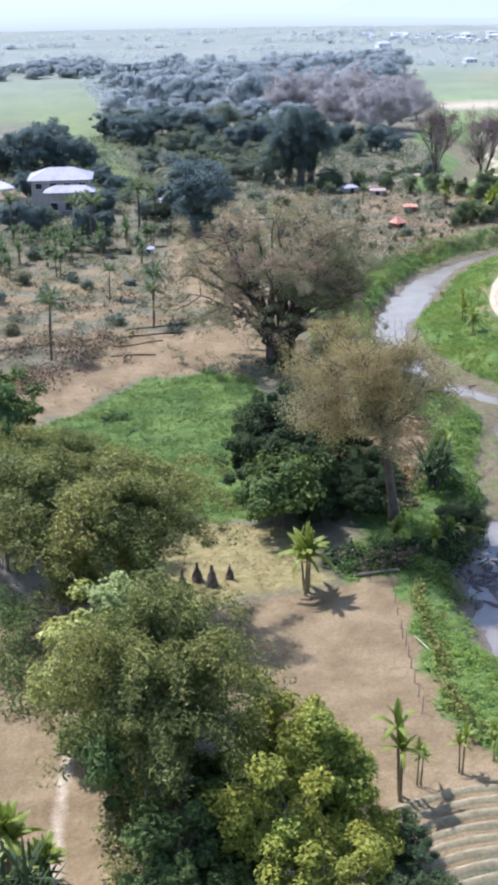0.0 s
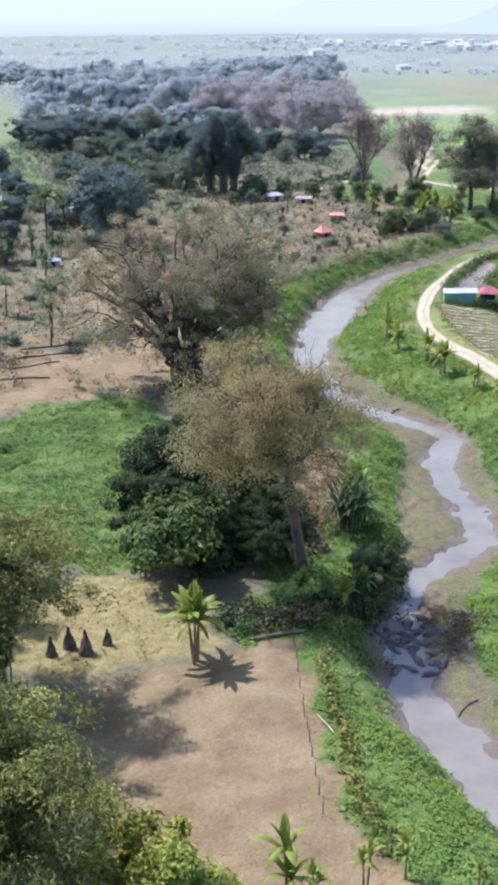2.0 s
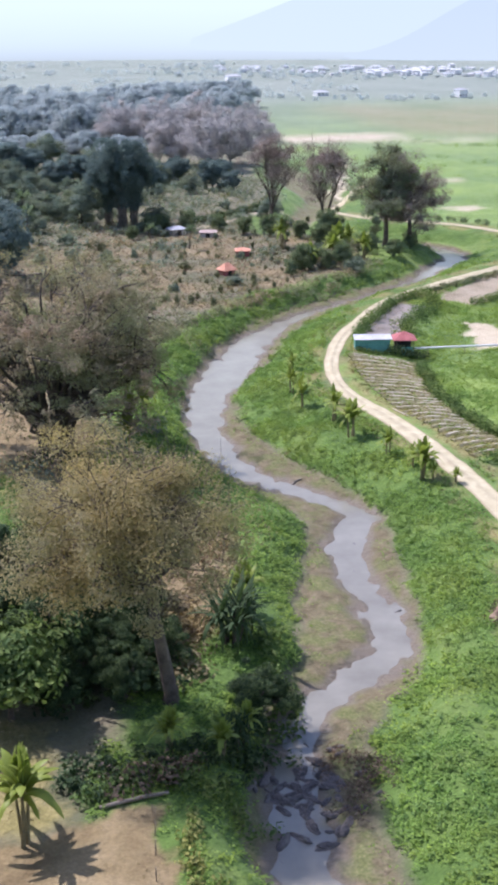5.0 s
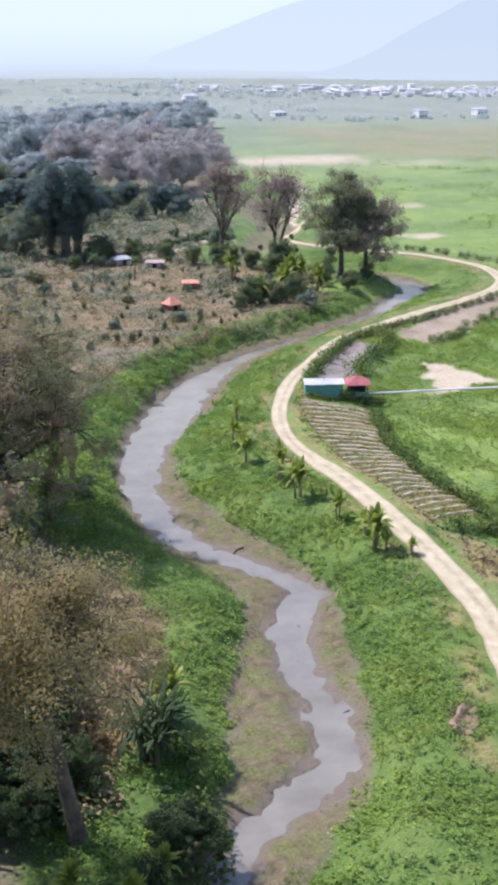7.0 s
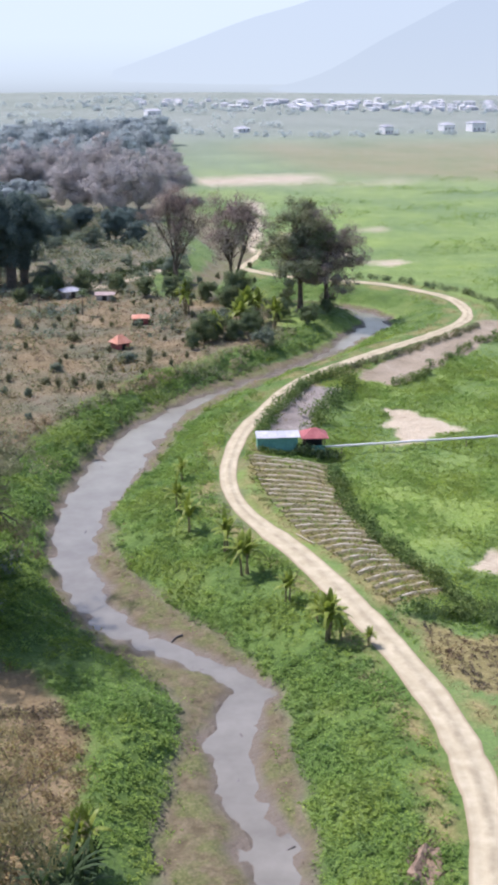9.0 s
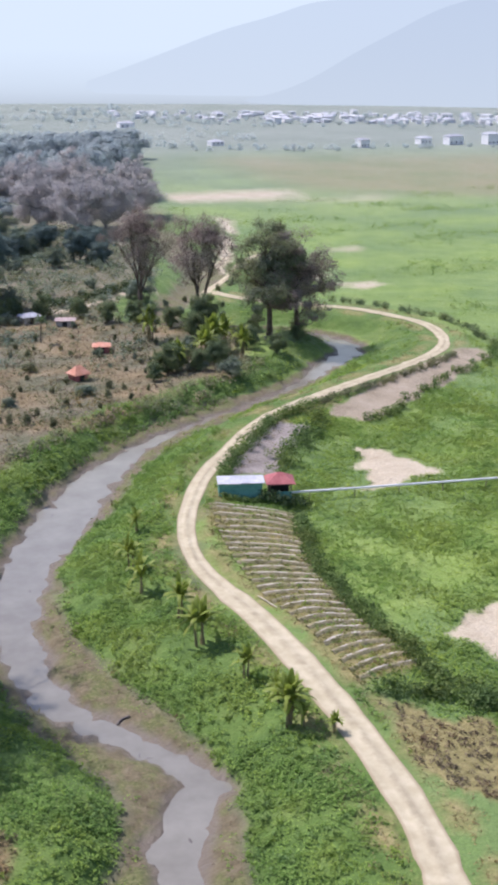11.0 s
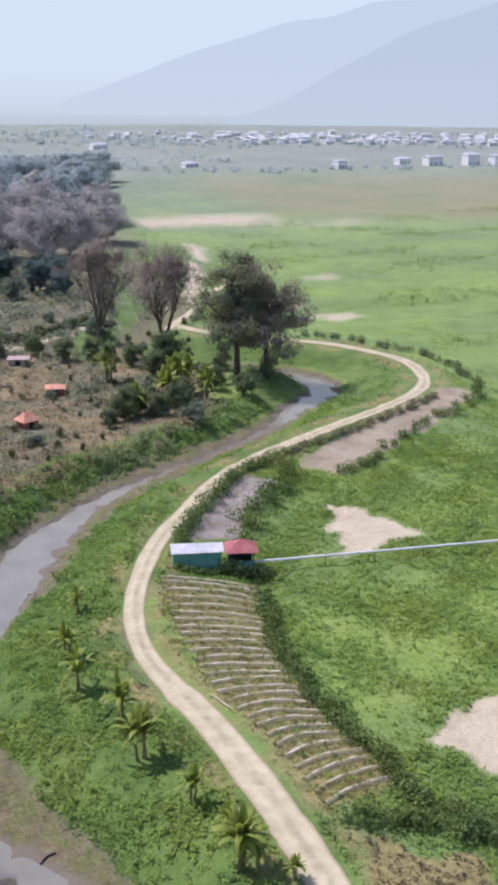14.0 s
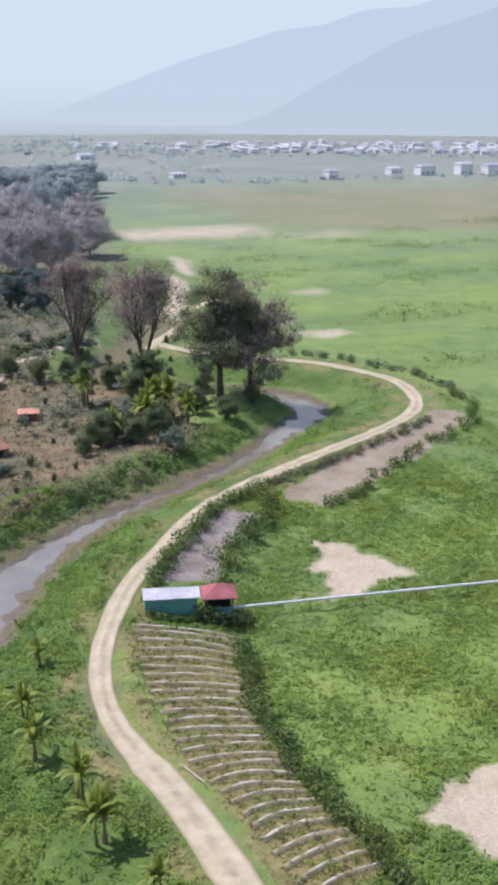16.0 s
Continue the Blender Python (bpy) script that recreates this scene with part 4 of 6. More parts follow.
for x, y, s in ((104, 257, 0.42), (107, 260, 0.36), (110, 256, 0.3), (114, 258, 0.34), (122, 287, 0.5), (118, 282, 0.35), (124, 268, 0.36), (128, 262, 0.28), (100, 253, 0.25), (127, 272, 0.25), (136, 270, 0.22)):
    plant(bend_tree, x, y, x * 47 % 360, s, 1.1)
for k in range(46):
    plant(far_dome, rr.uniform(-30, 120), rr.uniform(660, 720), rr.uniform(0, 360), rr.uniform(0.4, 0.75), 0.7)
for k in range(60):
    x, y = rr.uniform(96, 186), rr.uniform(440, 535)
    if x > 118 + (y - 440) * 0.75:
        continue
    plant(dark_wood if rr.rand() < 0.5 else far_tree, x, y, rr.uniform(0, 360), rr.uniform(0.3, 0.55), rr.uniform(0.7, 1.0))

# ---- bananas and palms ----
def blade_mesh(name, length, wide, droop, n=8, torn=0.0, seed=0):
    """A long folded leaf that arches over and hangs."""
    r = np.random.RandomState(seed)
    s = np.linspace(0, 1, n)
    run, rise = length * (s - 0.12 * s**3 * droop), length * (0.85 * s - droop * s**2)
    w = wide * np.sin(np.clip(s * 0.93 + 0.07, 0, 1) * np.pi) ** 0.7 * (1 - torn * r.rand(n))
    v, f = [], []
    for k in range(n):
        v += [(run[k], -w[k], rise[k] - 0.35 * w[k]), (run[k], 0, rise[k]), (run[k], w[k], rise[k] - 0.35 * w[k])]
    for k in range(n - 1):
        a = 3 * k
        f += [(a, a + 1, a + 4, a + 3), (a + 1, a + 2, a + 5, a + 4)]
    return quick_mesh(name, v, f)


BLADES = [blade_mesh("leaf", 2.1, 0.26, d, 8, 0.35, k) for k, d in enumerate((0.35, 0.6, 0.85, 1.15))]


def banana_plant(seed, stems, tall, label, leaf_size=1.0, skin=None):
    """A clump of banana stems, each with a whorl of arching torn leaves; every leaf is a part."""
    r = np.random.RandomState(seed)
    top = thing("banana_plant", label, "banana plant")
    for k in range(stems):
        a = r.uniform(0, 6.3)
        foot = np.array([np.cos(a), np.sin(a), 0]) * (0.35 if stems > 1 else 0)
        h = tall * r.uniform(0.75, 1.05) * 0.62
        tip = foot + [r.uniform(-0.25, 0.25), r.uniform(-0.25, 0.25), h]
        v, f = tubes([np.array([np.hstack([foot * (1 - s) + tip * s, [0.15 - 0.07 * s]]) for s in np.linspace(-0.06, 1, 5)])], 7)
        part("stem", quick_mesh("stem", v, f), STEM, top, "brown fibrous stem")
        count = r.randint(10, 15)
        for j in range(count):
            old = j / count
            me = BLADES[min(3, int(old * 3.2 + r.uniform(0, 1)))]
            leaf = part("leaf", me, skin or LEAF_BANANA, top)
            leaf.matrix_basis = pose(*tip, r.uniform(-8, 8), -62 + 66 * old + r.uniform(-8, 8), 137.5 * j + r.uniform(-20, 20)) @ Matrix.Scale(leaf_size * r.uniform(0.75, 1.1), 4)
    return top


def frond_mesh(length, droop, seed):
    """A feather leaf of a palm: a midrib with hanging leaflets."""
    r = np.random.RandomState(seed)
    v, f = [], []
    for k in range(18):
        s = (k + 0.5) / 18
        x, z = length * (s - 0.1 * s * s), length * (0.55 * s - droop * s * s)
        ll = length * 0.3 * np.sin(np.pi * (0.12 + 0.8 * s))
        for side in (-1, 1):
            b = len(v)
            tip = (x + ll * 0.5, side * ll * 0.8, z - ll * r.uniform(0.35, 0.7))
            v += [(x - 0.07, 0, z), (x + 0.09, 0, z), (tip[0] + 0.03, tip[1], tip[2]), (tip[0] - 0.03, tip[1], tip[2])]
            f.append((b, b + 1, b + 2, b + 3))
    return quick_mesh("frond", v, f)


FRONDS = [frond_mesh(3.0, d, k) for k, d in enumerate((0.35, 0.7, 1.05))]


def palm(seed, tall, label, leaf=LEAF_MUTED):
    """A palm: a slim ringed trunk and a head of fronds, each a part."""
    r = np.random.RandomState(seed)
    top = thing("palm_tree", label, "palm")
    s = np.linspace(0, 1, 9)
    path = np.column_stack([0.35 * s**2, 0.15 * np.sin(3 * s), -0.3 + (tall + 0.3) * s, 0.2 - 0.08 * s + 0.02 * np.cos(40 * s)])
    v, f = tubes([path], 7)
    part("trunk", quick_mesh("trunk", v, f), BARK, top, "slim ringed trunk")
    for j in range(16):
        me = FRONDS[j % 3]
        fr = part("frond", me, leaf, top)
        fr.matrix_basis = pose(path[-1, 0], path[-1, 1], tall, 0, -38 + 22 * (j % 3) + r.uniform(-10, 10), 137.5 * j) @ Matrix.Scale(r.uniform(0.8, 1.1), 4)
    return top


banana_a = set_down(banana_plant(1, 3, 4.2, "banana clump with ragged yellow-green leaves on the weedy bank", 1.15), 72.3, 152.0, 0, 0.95)
banana_b = set_down(banana_plant(2, 2, 4.0, "slim banana plant with upright green leaves on the bank", 1.1), 70.9, 166.8, 30, 0.9)
banana_c = set_down(banana_plant(3, 4, 4.4, "wide banana clump beside the dirt road", 1.2), 74.2, 134.2, 60, 0.88)
for b in (banana_a, banana_b, banana_c):
    tagged(b, group="banana plants on the bank")
for src, x, y, s in ((banana_b, 71.6, 173.8, 0.8), (banana_b, 72.4, 159.3, 0.95), (banana_b, 73.8, 143.5, 0.7), (banana_a, 75.6, 184.5, 0.6), (banana_b, 75.6, 133.2, 0.5),
                     (banana_b, 75.2, 138.0, 0.6), (banana_c, 77.6, 131.0, 0.35)):
    plant(src, x, y, x * 77 % 360, s)
# the clump on the brown field and the tall ones at its near end
tall_banana = set_down(banana_plant(4, 4, 6.2, "old banana clump with upright leaves at the field's corner", 1.4, LEAF_GREEN), 15.8, 78.0, 10)
high_banana = set_down(banana_plant(5, 2, 8.4, "very tall banana plant with drooping leaves at the field's end"), 14.6, 41.4, 40)
plant(high_banana, 16.4, 42.9, 150, 0.55)
plant(high_banana, 20.3, 43.6, 250, 0.56)
plant(high_banana, 24.0, 44.6, 20, 0.45)
plant(high_banana, 28.0, 41.0, 100, 0.45)
shade_banana = set_down(banana_plant(7, 3, 4.6, "dark-leaved banana clump beside the footpath", 1.1, LEAF_DARK), -17.5, 39, 80, 1.1)
plant(shade_banana, -14.5, 36.5, 200, 0.9)
plant(shade_banana, -20, 43, 300, 1.0)
plant(shade_banana, -19, 35, 140, 1.0)
STRAPS = [blade_mesh("strap_leaf", 1.9, 0.09, d, 7, 0.1, k) for k, d in enumerate((0.25, 0.6, 1.0, 1.4))]


def strap_plant(seed, heads, label):
    """A clump of stout stems, each with a rosette of long strap leaves that bend and hang; every leaf is a part."""
    r = np.random.RandomState(seed)
    top = thing("strap_leaf_plant", label, "shrub")
    for k in range(heads):
        tip = np.array([r.uniform(-0.9, 0.9), r.uniform(-0.9, 0.9), r.uniform(0.7, 2.4)])
        v, f = tubes([np.array([(tip[0] * 0.4, tip[1] * 0.4, -0.3, 0.13), (tip[0] * 0.7, tip[1] * 0.7, tip[2] * 0.5, 0.11), (*tip, 0.08)])], 6)
        part("stem", quick_mesh("stem", v, f), BARK, top, "stout brown stem")
        for m in range(18):
            leaf = part("strap_leaf", STRAPS[min(3, m // 5)], LEAF_PALE if m % 7 == 6 else LEAF_DARK, top)
            leaf.matrix_basis = pose(*tip, 0, -32 + 4.6 * m + r.uniform(-10, 10), 137.5 * m) @ Matrix.Scale(r.uniform(0.8, 1.2), 4)
    return top


dark_palm = set_down(strap_plant(2, 7, "dark clump of long hanging strap leaves by the stream"), 39.4, 101.9, 0, 1.4)
plant(dark_palm, 35, 86.5, 60, 0.7)
plant(dark_palm, 42.0, 106.5, 200, 0.8)
plant(dark_palm, -16.5, 34, 90, 1.3)
for x, y, s in ((41.5, 155.0, 0.8), (44.3, 164.6, 0.8), (47.0, 168.4, 0.7), (38.0, 151.0, 0.7), (36.0, 143, 0.6), (42.0, 107, 0.7), (33, 84.5, 0.5), (36, 87.5, 0.5), (29, 86, 0.5)):
    plant(tall_banana, x, y, x * 53 % 360, s)
for x, y, s in ((117, 268, 1.03), (113, 262, 0.92), (120, 270, 0.92), (109, 283, 0.92), (106, 258, 0.80), (121, 262, 0.80)):
    plant(tall_banana, x, y, x * 61 % 360, s)
r8 = np.random.RandomState(8)
BLADES = [blade_mesh("leaf", 2.1, 0.25, d, 8, 0.35, k) for k, d in enumerate((0.35, 0.6, 0.85, 1.15))]
dusty_banana = set_down(banana_plant(6, 2, 4.6, "dusty grey-green banana clump in the grove", 1.2, LEAF_GROVE), -10, 240)
for k in range(40):
    x, y = r8.uniform(-20, 26), r8.uniform(228, 262)
    plant(dusty_banana, x, y, r8.uniform(0, 360), r8.uniform(0.7, 1.2))
coconut = set_down(palm(1, 8.0, "slim dusty palm with a drooping dark head of fronds", LEAF_GROVE), -4.6, 169, 0, 1.0)
for x, y, s in ((15.2, 184.5, 0.8), (16.0, 190, 0.95), (9.8, 206.5, 0.65), (11.3, 253, 1.15), (24, 268, 1.2), (8, 262, 1.0), (29, 272, 1.0), (-6, 270, 1.0),
                (109.5, 283, 0.7), (55, 330, 0.8), (46, 300, 0.9), (52, 306, 0.8), (80, 296, 0.5), (88, 290, 0.5)):
    plant(coconut, x, y, x * 41 % 360, s, 0.9)


# ---- low growth: weeds, scrub, hedges ----
def stuff(name, label, category, xy, lift, spread, per, size, material, seed=1, up=0.9, slim=0.5, puff=0.15):
    """Uncountable low leaves standing on the land round the given places."""
    r = np.random.RandomState(seed)
    xy = np.asarray(xy)
    c = np.column_stack([xy, heights(xy[:, 0], xy[:, 1]) + lift])
    v, f = leaves(r, c, spread, per, size, up, slim, None, puff)
    v[:, 2] = np.maximum(v[:, 2], heights(v[:, 0], v[:, 1]) - 0.04)
    ob = new(name, quick_mesh(name, v, f, False))
    ob.data.materials.append(material)
    return tagged(ob, label, category, kind="stuff")


def strewn(seed, n, x0, x1, y0, y1, keep):
    """Random places of a stretch of the plan, kept by the kind of ground they fall on."""
    r = np.random.RandomState(seed)
    x, y = r.uniform(x0 * U, x1 * U, n), r.uniform(y0 * U, y1 * U, n)
    z, cover, from_bed, from_wet, off_road = land(x, y)
    chance = keep(x, y, cover, from_bed, off_road)
    ok = (r.rand(n) < chance) & (off_road > 0.5) & (from_bed > 0.2)
    return np.column_stack([x, y])[ok]


patchy = lambda x, y, size, seed: np.clip(0.6 + 0.8 * waves(x, y, size, seed), 0.05, 1)
BARE = lambda c: np.clip(1 - 1.6 * (c["soil"] + c["sand"] + c["pond"] + c["grey"]), 0, 1)
stuff("bank_weeds", "thick low green weeds covering both banks", "weeds",
      strewn(1, 120000, 18, 100, 30, 240, lambda x, y, c, b, o: (c["bank"] > 0.3) * (c["meadow"] < 0.3) * patchy(x, y, 9, 51) * BARE(c) * (1 - 0.8 * c["straw"])), 0.1, 0.22, 7, 0.125, GRASS, 1, 1.1)
stuff("young_weeds", "yellow-green patches of young weeds near the mud", "weeds",
      strewn(2, 16000, 18, 100, 30, 240, lambda x, y, c, b, o: (c["bank"] > 0.2) * (b < 7) * (waves(x, y, 11, 52) > 0.35) * BARE(c)), 0.12, 0.25, 5, 0.14, GRASS_LIME, 2)
stuff("meadow_weeds", "low green meadow plants in the level fields", "weeds",
      strewn(3, 46000, 82, 150, 125, 235, lambda x, y, c, b, o: (c["green"] > 0.5) * (o > 2) * patchy(x, y, 12, 53) * BARE(c) * (1 - c["straw"])), 0.06, 0.24, 6, 0.14, GRASS, 3, 1.5)
stuff("meadow_weeds", "bright yellow-green young plants in the level fields", "weeds",
      strewn(4, 40000, 82, 170, 125, 260, lambda x, y, c, b, o: (c["green"] > 0.5) * (o > 3) * np.clip(0.75 + waves(x, y, 26, 54), 0.2, 1) * BARE(c) * (1 - c["straw"])), 0.06, 0.24, 5, 0.14, GRASS_LIME, 4, 1.5)
stuff("field_grass", "rippled green grass of the small meadow", "grass",
      strewn(5, 22000, -22, 30, 96, 158, lambda x, y, c, b, o: (c["meadow"] > 0.5) * np.clip(0.7 + 0.7 * waves(x * 0.35, y, 4, 55), 0.1, 1)), 0.08, 0.26, 5, 0.14, GRASS_COOL, 5)
stuff("dry_grass", "straw-coloured dry grass in tufts", "grass",
      strewn(6, 26000, -8, 100, 70, 195, lambda x, y, c, b, o: np.clip(c["straw"] * 1.2, 0, 1) * patchy(x, y, 5, 56)), 0.08, 0.2, 4, 0.15, GRASS_DRY, 6, 0.2, 0.25)
stuff("verge_grass", "dry brownish grass on the verges of the road", "grass",
      strewn(7, 30000, 60, 170, 90, 300, lambda x, y, c, b, o: (o < 3.0) * patchy(x, y, 6, 57)), 0.08, 0.2, 4, 0.15, GRASS_DRY, 7, 0.2, 0.25)
stuff("plain_weeds", "coarse green tussocks across the wide plain", "weeds",
      strewn(8, 15000, 130, 330, 200, 480, lambda x, y, c, b, o: (c["green"] > 0.6) * (o > 2) * np.clip(1.3 * waves(x * 0.4, y, 22, 58), 0, 1) * BARE(c)), 0.03, 0.8, 10, 0.24, GRASS, 8, 2.5)
stuff("scrub", "dusty mixed scrub of low bushes and dry stalks", "scrub",
      strewn(9, 7000, -20, 128, 160, 420, lambda x, y, c, b, o: (c["bank"] < 0.5) * (c["green"] < 0.3) * patchy(x, y, 16, 59) * (o > 6) * (1 - 0.6 * c["soil"])), 0.5, 0.5, 12, 0.24, LEAF_SCRUB, 9, 0.6)
stuff("scrub", "brown dry stalks and bushes on the fallow plots", "scrub",
      strewn(10, 5200, -25, 128, 138, 330, lambda x, y, c, b, o: (c["bank"] < 0.6) * (c["green"] < 0.3) * patchy(x, y, 13, 60) * (o > 6) * (1 - 0.85 * c["soil"])), 0.35, 0.45, 10, 0.2, GRASS_DRY, 10, 0.1, 0.3)
stuff("dry_stalks", "rows of dry mauve-brown stalks on the fallow plots", "stalks",
      strewn(12, 15000, 36, 128, 200, 330, lambda x, y, c, b, o: inside(x, y, SCRUB, 4) * (b > 4) * np.clip(0.5 + 1.3 * np.sin((y - 0.45 * x) / 0.55), 0, 1)), 0.3, 0.35, 6, 0.17, LEAF_BROWN, 12, 0.1, 0.22, 0.4)
stuff("bank_scrub", "dark green leafy weeds hanging on the far bank", "weeds",
      strewn(11, 12000, 44, 150, 160, 290, lambda x, y, c, b, o: (c["bank"] > 0.3) * (b > 0.8) * (b < 5) * ((x < 46) | (y > 0.62 * x + 130)) * (o > 6)), 0.25, 0.35, 7, 0.18, GRASS_COOL, 11)


def along(points, step, jitter, seed):
    line = spline(plan(points), [1.0] * 4, step)[:, :2]
    r = np.random.RandomState(seed)
    return line + r.normal(0, jitter, line.shape)


def hedge(name, label, points, step, jitter, lift, spread, per, size, material, seed):
    return stuff(name, label, "hedge", along(points, step, jitter, seed), lift, spread, per, size, material, seed, 0.5, 0.5, 0.8)


hedge("hedge", "leafy dark green hedge along the planted rows", (97.2, 182, 95.8, 178, 92.6, 166, 92, 152, 92.8, 144, 92, 138, 96, 133), 0.4, 0.4, 0.7, 0.55, 60, 0.15, LEAF_GREEN, 31)
hedge("hedge", "bushy green growth at the plot's upper edge", (84.5, 135.6, 87.5, 135, 90.5, 134.6, 93.5, 132, 97, 130.5), 0.35, 0.6, 0.8, 0.6, 60, 0.17, LEAF_GREEN, 32)
hedge("hedge", "low hedge between the road and the grey pond", (91.8, 195.5, 95.4, 202.3, 102, 211.5, 109.6, 219.6, 114.6, 223, 119, 225.6), 0.4, 0.4, 0.7, 0.55, 60, 0.15, LEAF_GREEN, 33)
hedge("hedge", "shrubs on the pond's inner edge", (101.5, 199, 106, 205, 110.5, 210, 116, 217, 118, 221), 0.5, 0.9, 0.8, 0.65, 60, 0.17, LEAF_GREEN, 34)
hedge("hedge", "dark round shrubs beside the dry pond", (126, 218, 129.5, 219.3, 134.5, 222.5), 0.9, 0.35, 0.6, 0.55, 140, 0.14, LEAF_GREEN, 35)
hedge("hedge", "low brownish hedge between road and dry pond", (120, 226.2, 128.6, 230.3, 140.6, 236.3, 150.6, 241.8, 158.6, 246.8), 0.5, 0.3, 0.4, 0.4, 50, 0.14, LEAF_SCRUB, 36)
hedge("hedge", "scattered shrubs along the dry pond's far edge", (137, 226, 150, 235, 160, 241, 168, 247, 172, 254), 1.6, 0.5, 0.6, 0.5, 110, 0.15, LEAF_GREEN, 37)
hedge("hedge", "row of small shrubs beside the outer bend", (172, 256, 173, 268, 172, 280, 166, 292, 158, 302), 1.0, 0.7, 0.6, 0.5, 80, 0.16, LEAF_GROVE, 38)
hedge("hedge", "brown shrubs on the edge of the far bank", (50, 196, 58, 210, 72, 222, 88, 234, 104, 243, 122, 257), 0.8, 0.8, 0.6, 0.6, 26, 0.24, LEAF_RUSSET, 39)
hedge("hedge", "dark green creepers down the far bank", (52, 188, 60, 203, 74, 217, 90, 231, 106, 240.5, 124, 253), 0.6, 0.5, 0.2, 0.45, 24, 0.18, GRASS_COOL, 40)
hedge("hedge", "long dusty hedge across the fallow land", (98, 323, 104, 326, 110, 327, 116, 331, 122, 336), 0.5, 0.5, 0.7, 0.7, 60, 0.2, LEAF_DARK, 41)
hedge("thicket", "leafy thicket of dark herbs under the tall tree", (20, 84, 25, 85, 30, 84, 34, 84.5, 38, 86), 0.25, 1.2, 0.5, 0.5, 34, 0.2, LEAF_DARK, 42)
hedge("thicket", "light green shrubs along the field's upper edge", (21, 82, 25, 83, 29, 81.5, 32, 80, 33, 77), 0.3, 0.7, 0.5, 0.5, 30, 0.19, LEAF_GREEN, 43)
hedge("thicket", "brown dead brush heaped at the field's edge", (24, 82.5, 27, 83, 30, 82.5), 0.3, 0.7, 0.6, 0.5, 34, 0.19, LEAF_BROWN, 44)
hedge("thicket", "scrubby fence-line growth beside the brown field", (28.5, 77, 27, 70, 25.5, 63, 24.2, 55, 24, 48), 0.4, 0.4, 0.4, 0.35, 22, 0.17, LEAF_BAMBOO, 45)
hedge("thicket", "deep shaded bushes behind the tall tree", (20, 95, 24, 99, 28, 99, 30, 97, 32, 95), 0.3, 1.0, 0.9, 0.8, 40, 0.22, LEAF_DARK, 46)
hedge("thicket", "dry pale grass behind the tall tree's trunk", (33.5, 95, 34.5, 103, 35, 112), 0.25, 1.2, 0.6, 0.6, 24, 0.2, GRASS_DRY, 47)
hedge("thicket", "green bushes hanging over the stream", (38, 88, 40.5, 92, 42, 97, 43, 103), 0.4, 0.6, 0.6, 0.6, 34, 0.2, LEAF_GREEN, 48)
hedge("thicket", "brown bare brushwood beside the soil", (-22, 150, -10, 154, -5, 160, 0, 168, 4, 176, -8, 176, -16, 170), 0.3, 2.2, 0.9, 0.9, 34, 0.18, LEAF_BROWN, 49)
hedge("bush", "low dark bush standing in the small meadow", (0.6, 136.6, 2.4, 136.9, 4.0, 137.2), 0.3, 0.3, 0.5, 0.45, 30, 0.16, LEAF_DARK, 70)
hedge("thicket", "muted green shrubs round the great tree's foot", (22, 160, 28, 151, 34, 150, 40, 156, 46, 165), 0.7, 1.3, 0.7, 0.8, 26, 0.22, LEAF_MUTED, 50)


# ---- the planted rows, the plot and the field's small things ----
def bed_row(k, a, b):
    """A low planting ridge with a bleached strip on its crown."""
    a, b = np.array(a) * U, np.array(b) * U
    r = np.random.RandomState(k)
    s = np.linspace(0, 1, 14)
    mid = a + (b - a) * s[:, None]
    mid[:, 1] += 0.5 * np.sin(s * np.pi)
    z = heights(mid[:, 0], mid[:, 1])
    top = thing("planting_row", "low mulched planting row with a bleached strip", "planting row", group="planting rows")
    prof = ((-0.42, -0.08), (-0.2, 0.2), (0.0, 0.24), (0.2, 0.17), (0.42, -0.08))
    v = [(m[0], m[1] + dy, zz + dz + r.uniform(-0.02, 0.02)) for m, zz in zip(mid, z) for dy, dz in prof]
    f = [(5 * i + j, 5 * i + 5 + j, 5 * i + 6 + j, 5 * i + 1 + j)[::-1] for i in range(13) for j in range(4)]
    part("ridge", quick_mesh("ridge", v, f), MOUND, top)
    i = r.randint(0, 3)
    while i < 11:
        n = r.randint(2, 6) if k < 40 else 2
        i1 = min(13, i + n)
        rows = i1 - i + 1
        thin = r.uniform(0.5, 1.0) * np.sin(np.linspace(0.25, 2.9, rows))
        v = [(mid[i + q, 0], mid[i + q, 1] + dy * thin[q] + r.uniform(-0.05, 0.03), z[i + q] + dz) for q in range(rows) for dy, dz in ((-0.16, 0.235), (0.0, 0.285), (0.15, 0.24))]
        f = [(3 * q + j, 3 * q + 3 + j, 3 * q + 4 + j, 3 * q + 1 + j)[::-1] for q in range(rows - 1) for j in range(2)]
        part("strip", quick_mesh("strip", v, f), STRIP if k < 40 else MOUND_PALE, top, "sun-bleached mulch strip")
        i = i1 + r.randint(0, 3)


left_side = spline(plan((86.6, 188.5, 83.8, 174, 82.7, 161, 83.8, 151.4, 84, 139)), [1] * 4, 0.5)[:, :2] / U
right_side = spline(plan((97, 184.5, 91.8, 166, 91, 152, 92.2, 142)), [1] * 4, 0.5)[:, :2] / U
for k in range(27):
    s = k / 26
    bed_row(k, left_side[int(s * (len(left_side) - 1))], right_side[int(s * (len(right_side) - 1))])

for k in range(8):
    bed_row(40 + k, (11.5 + 0.2 * k, 29.5 + 1.5 * k), (23.5 + 0.1 * k, 31.0 + 1.4 * k))

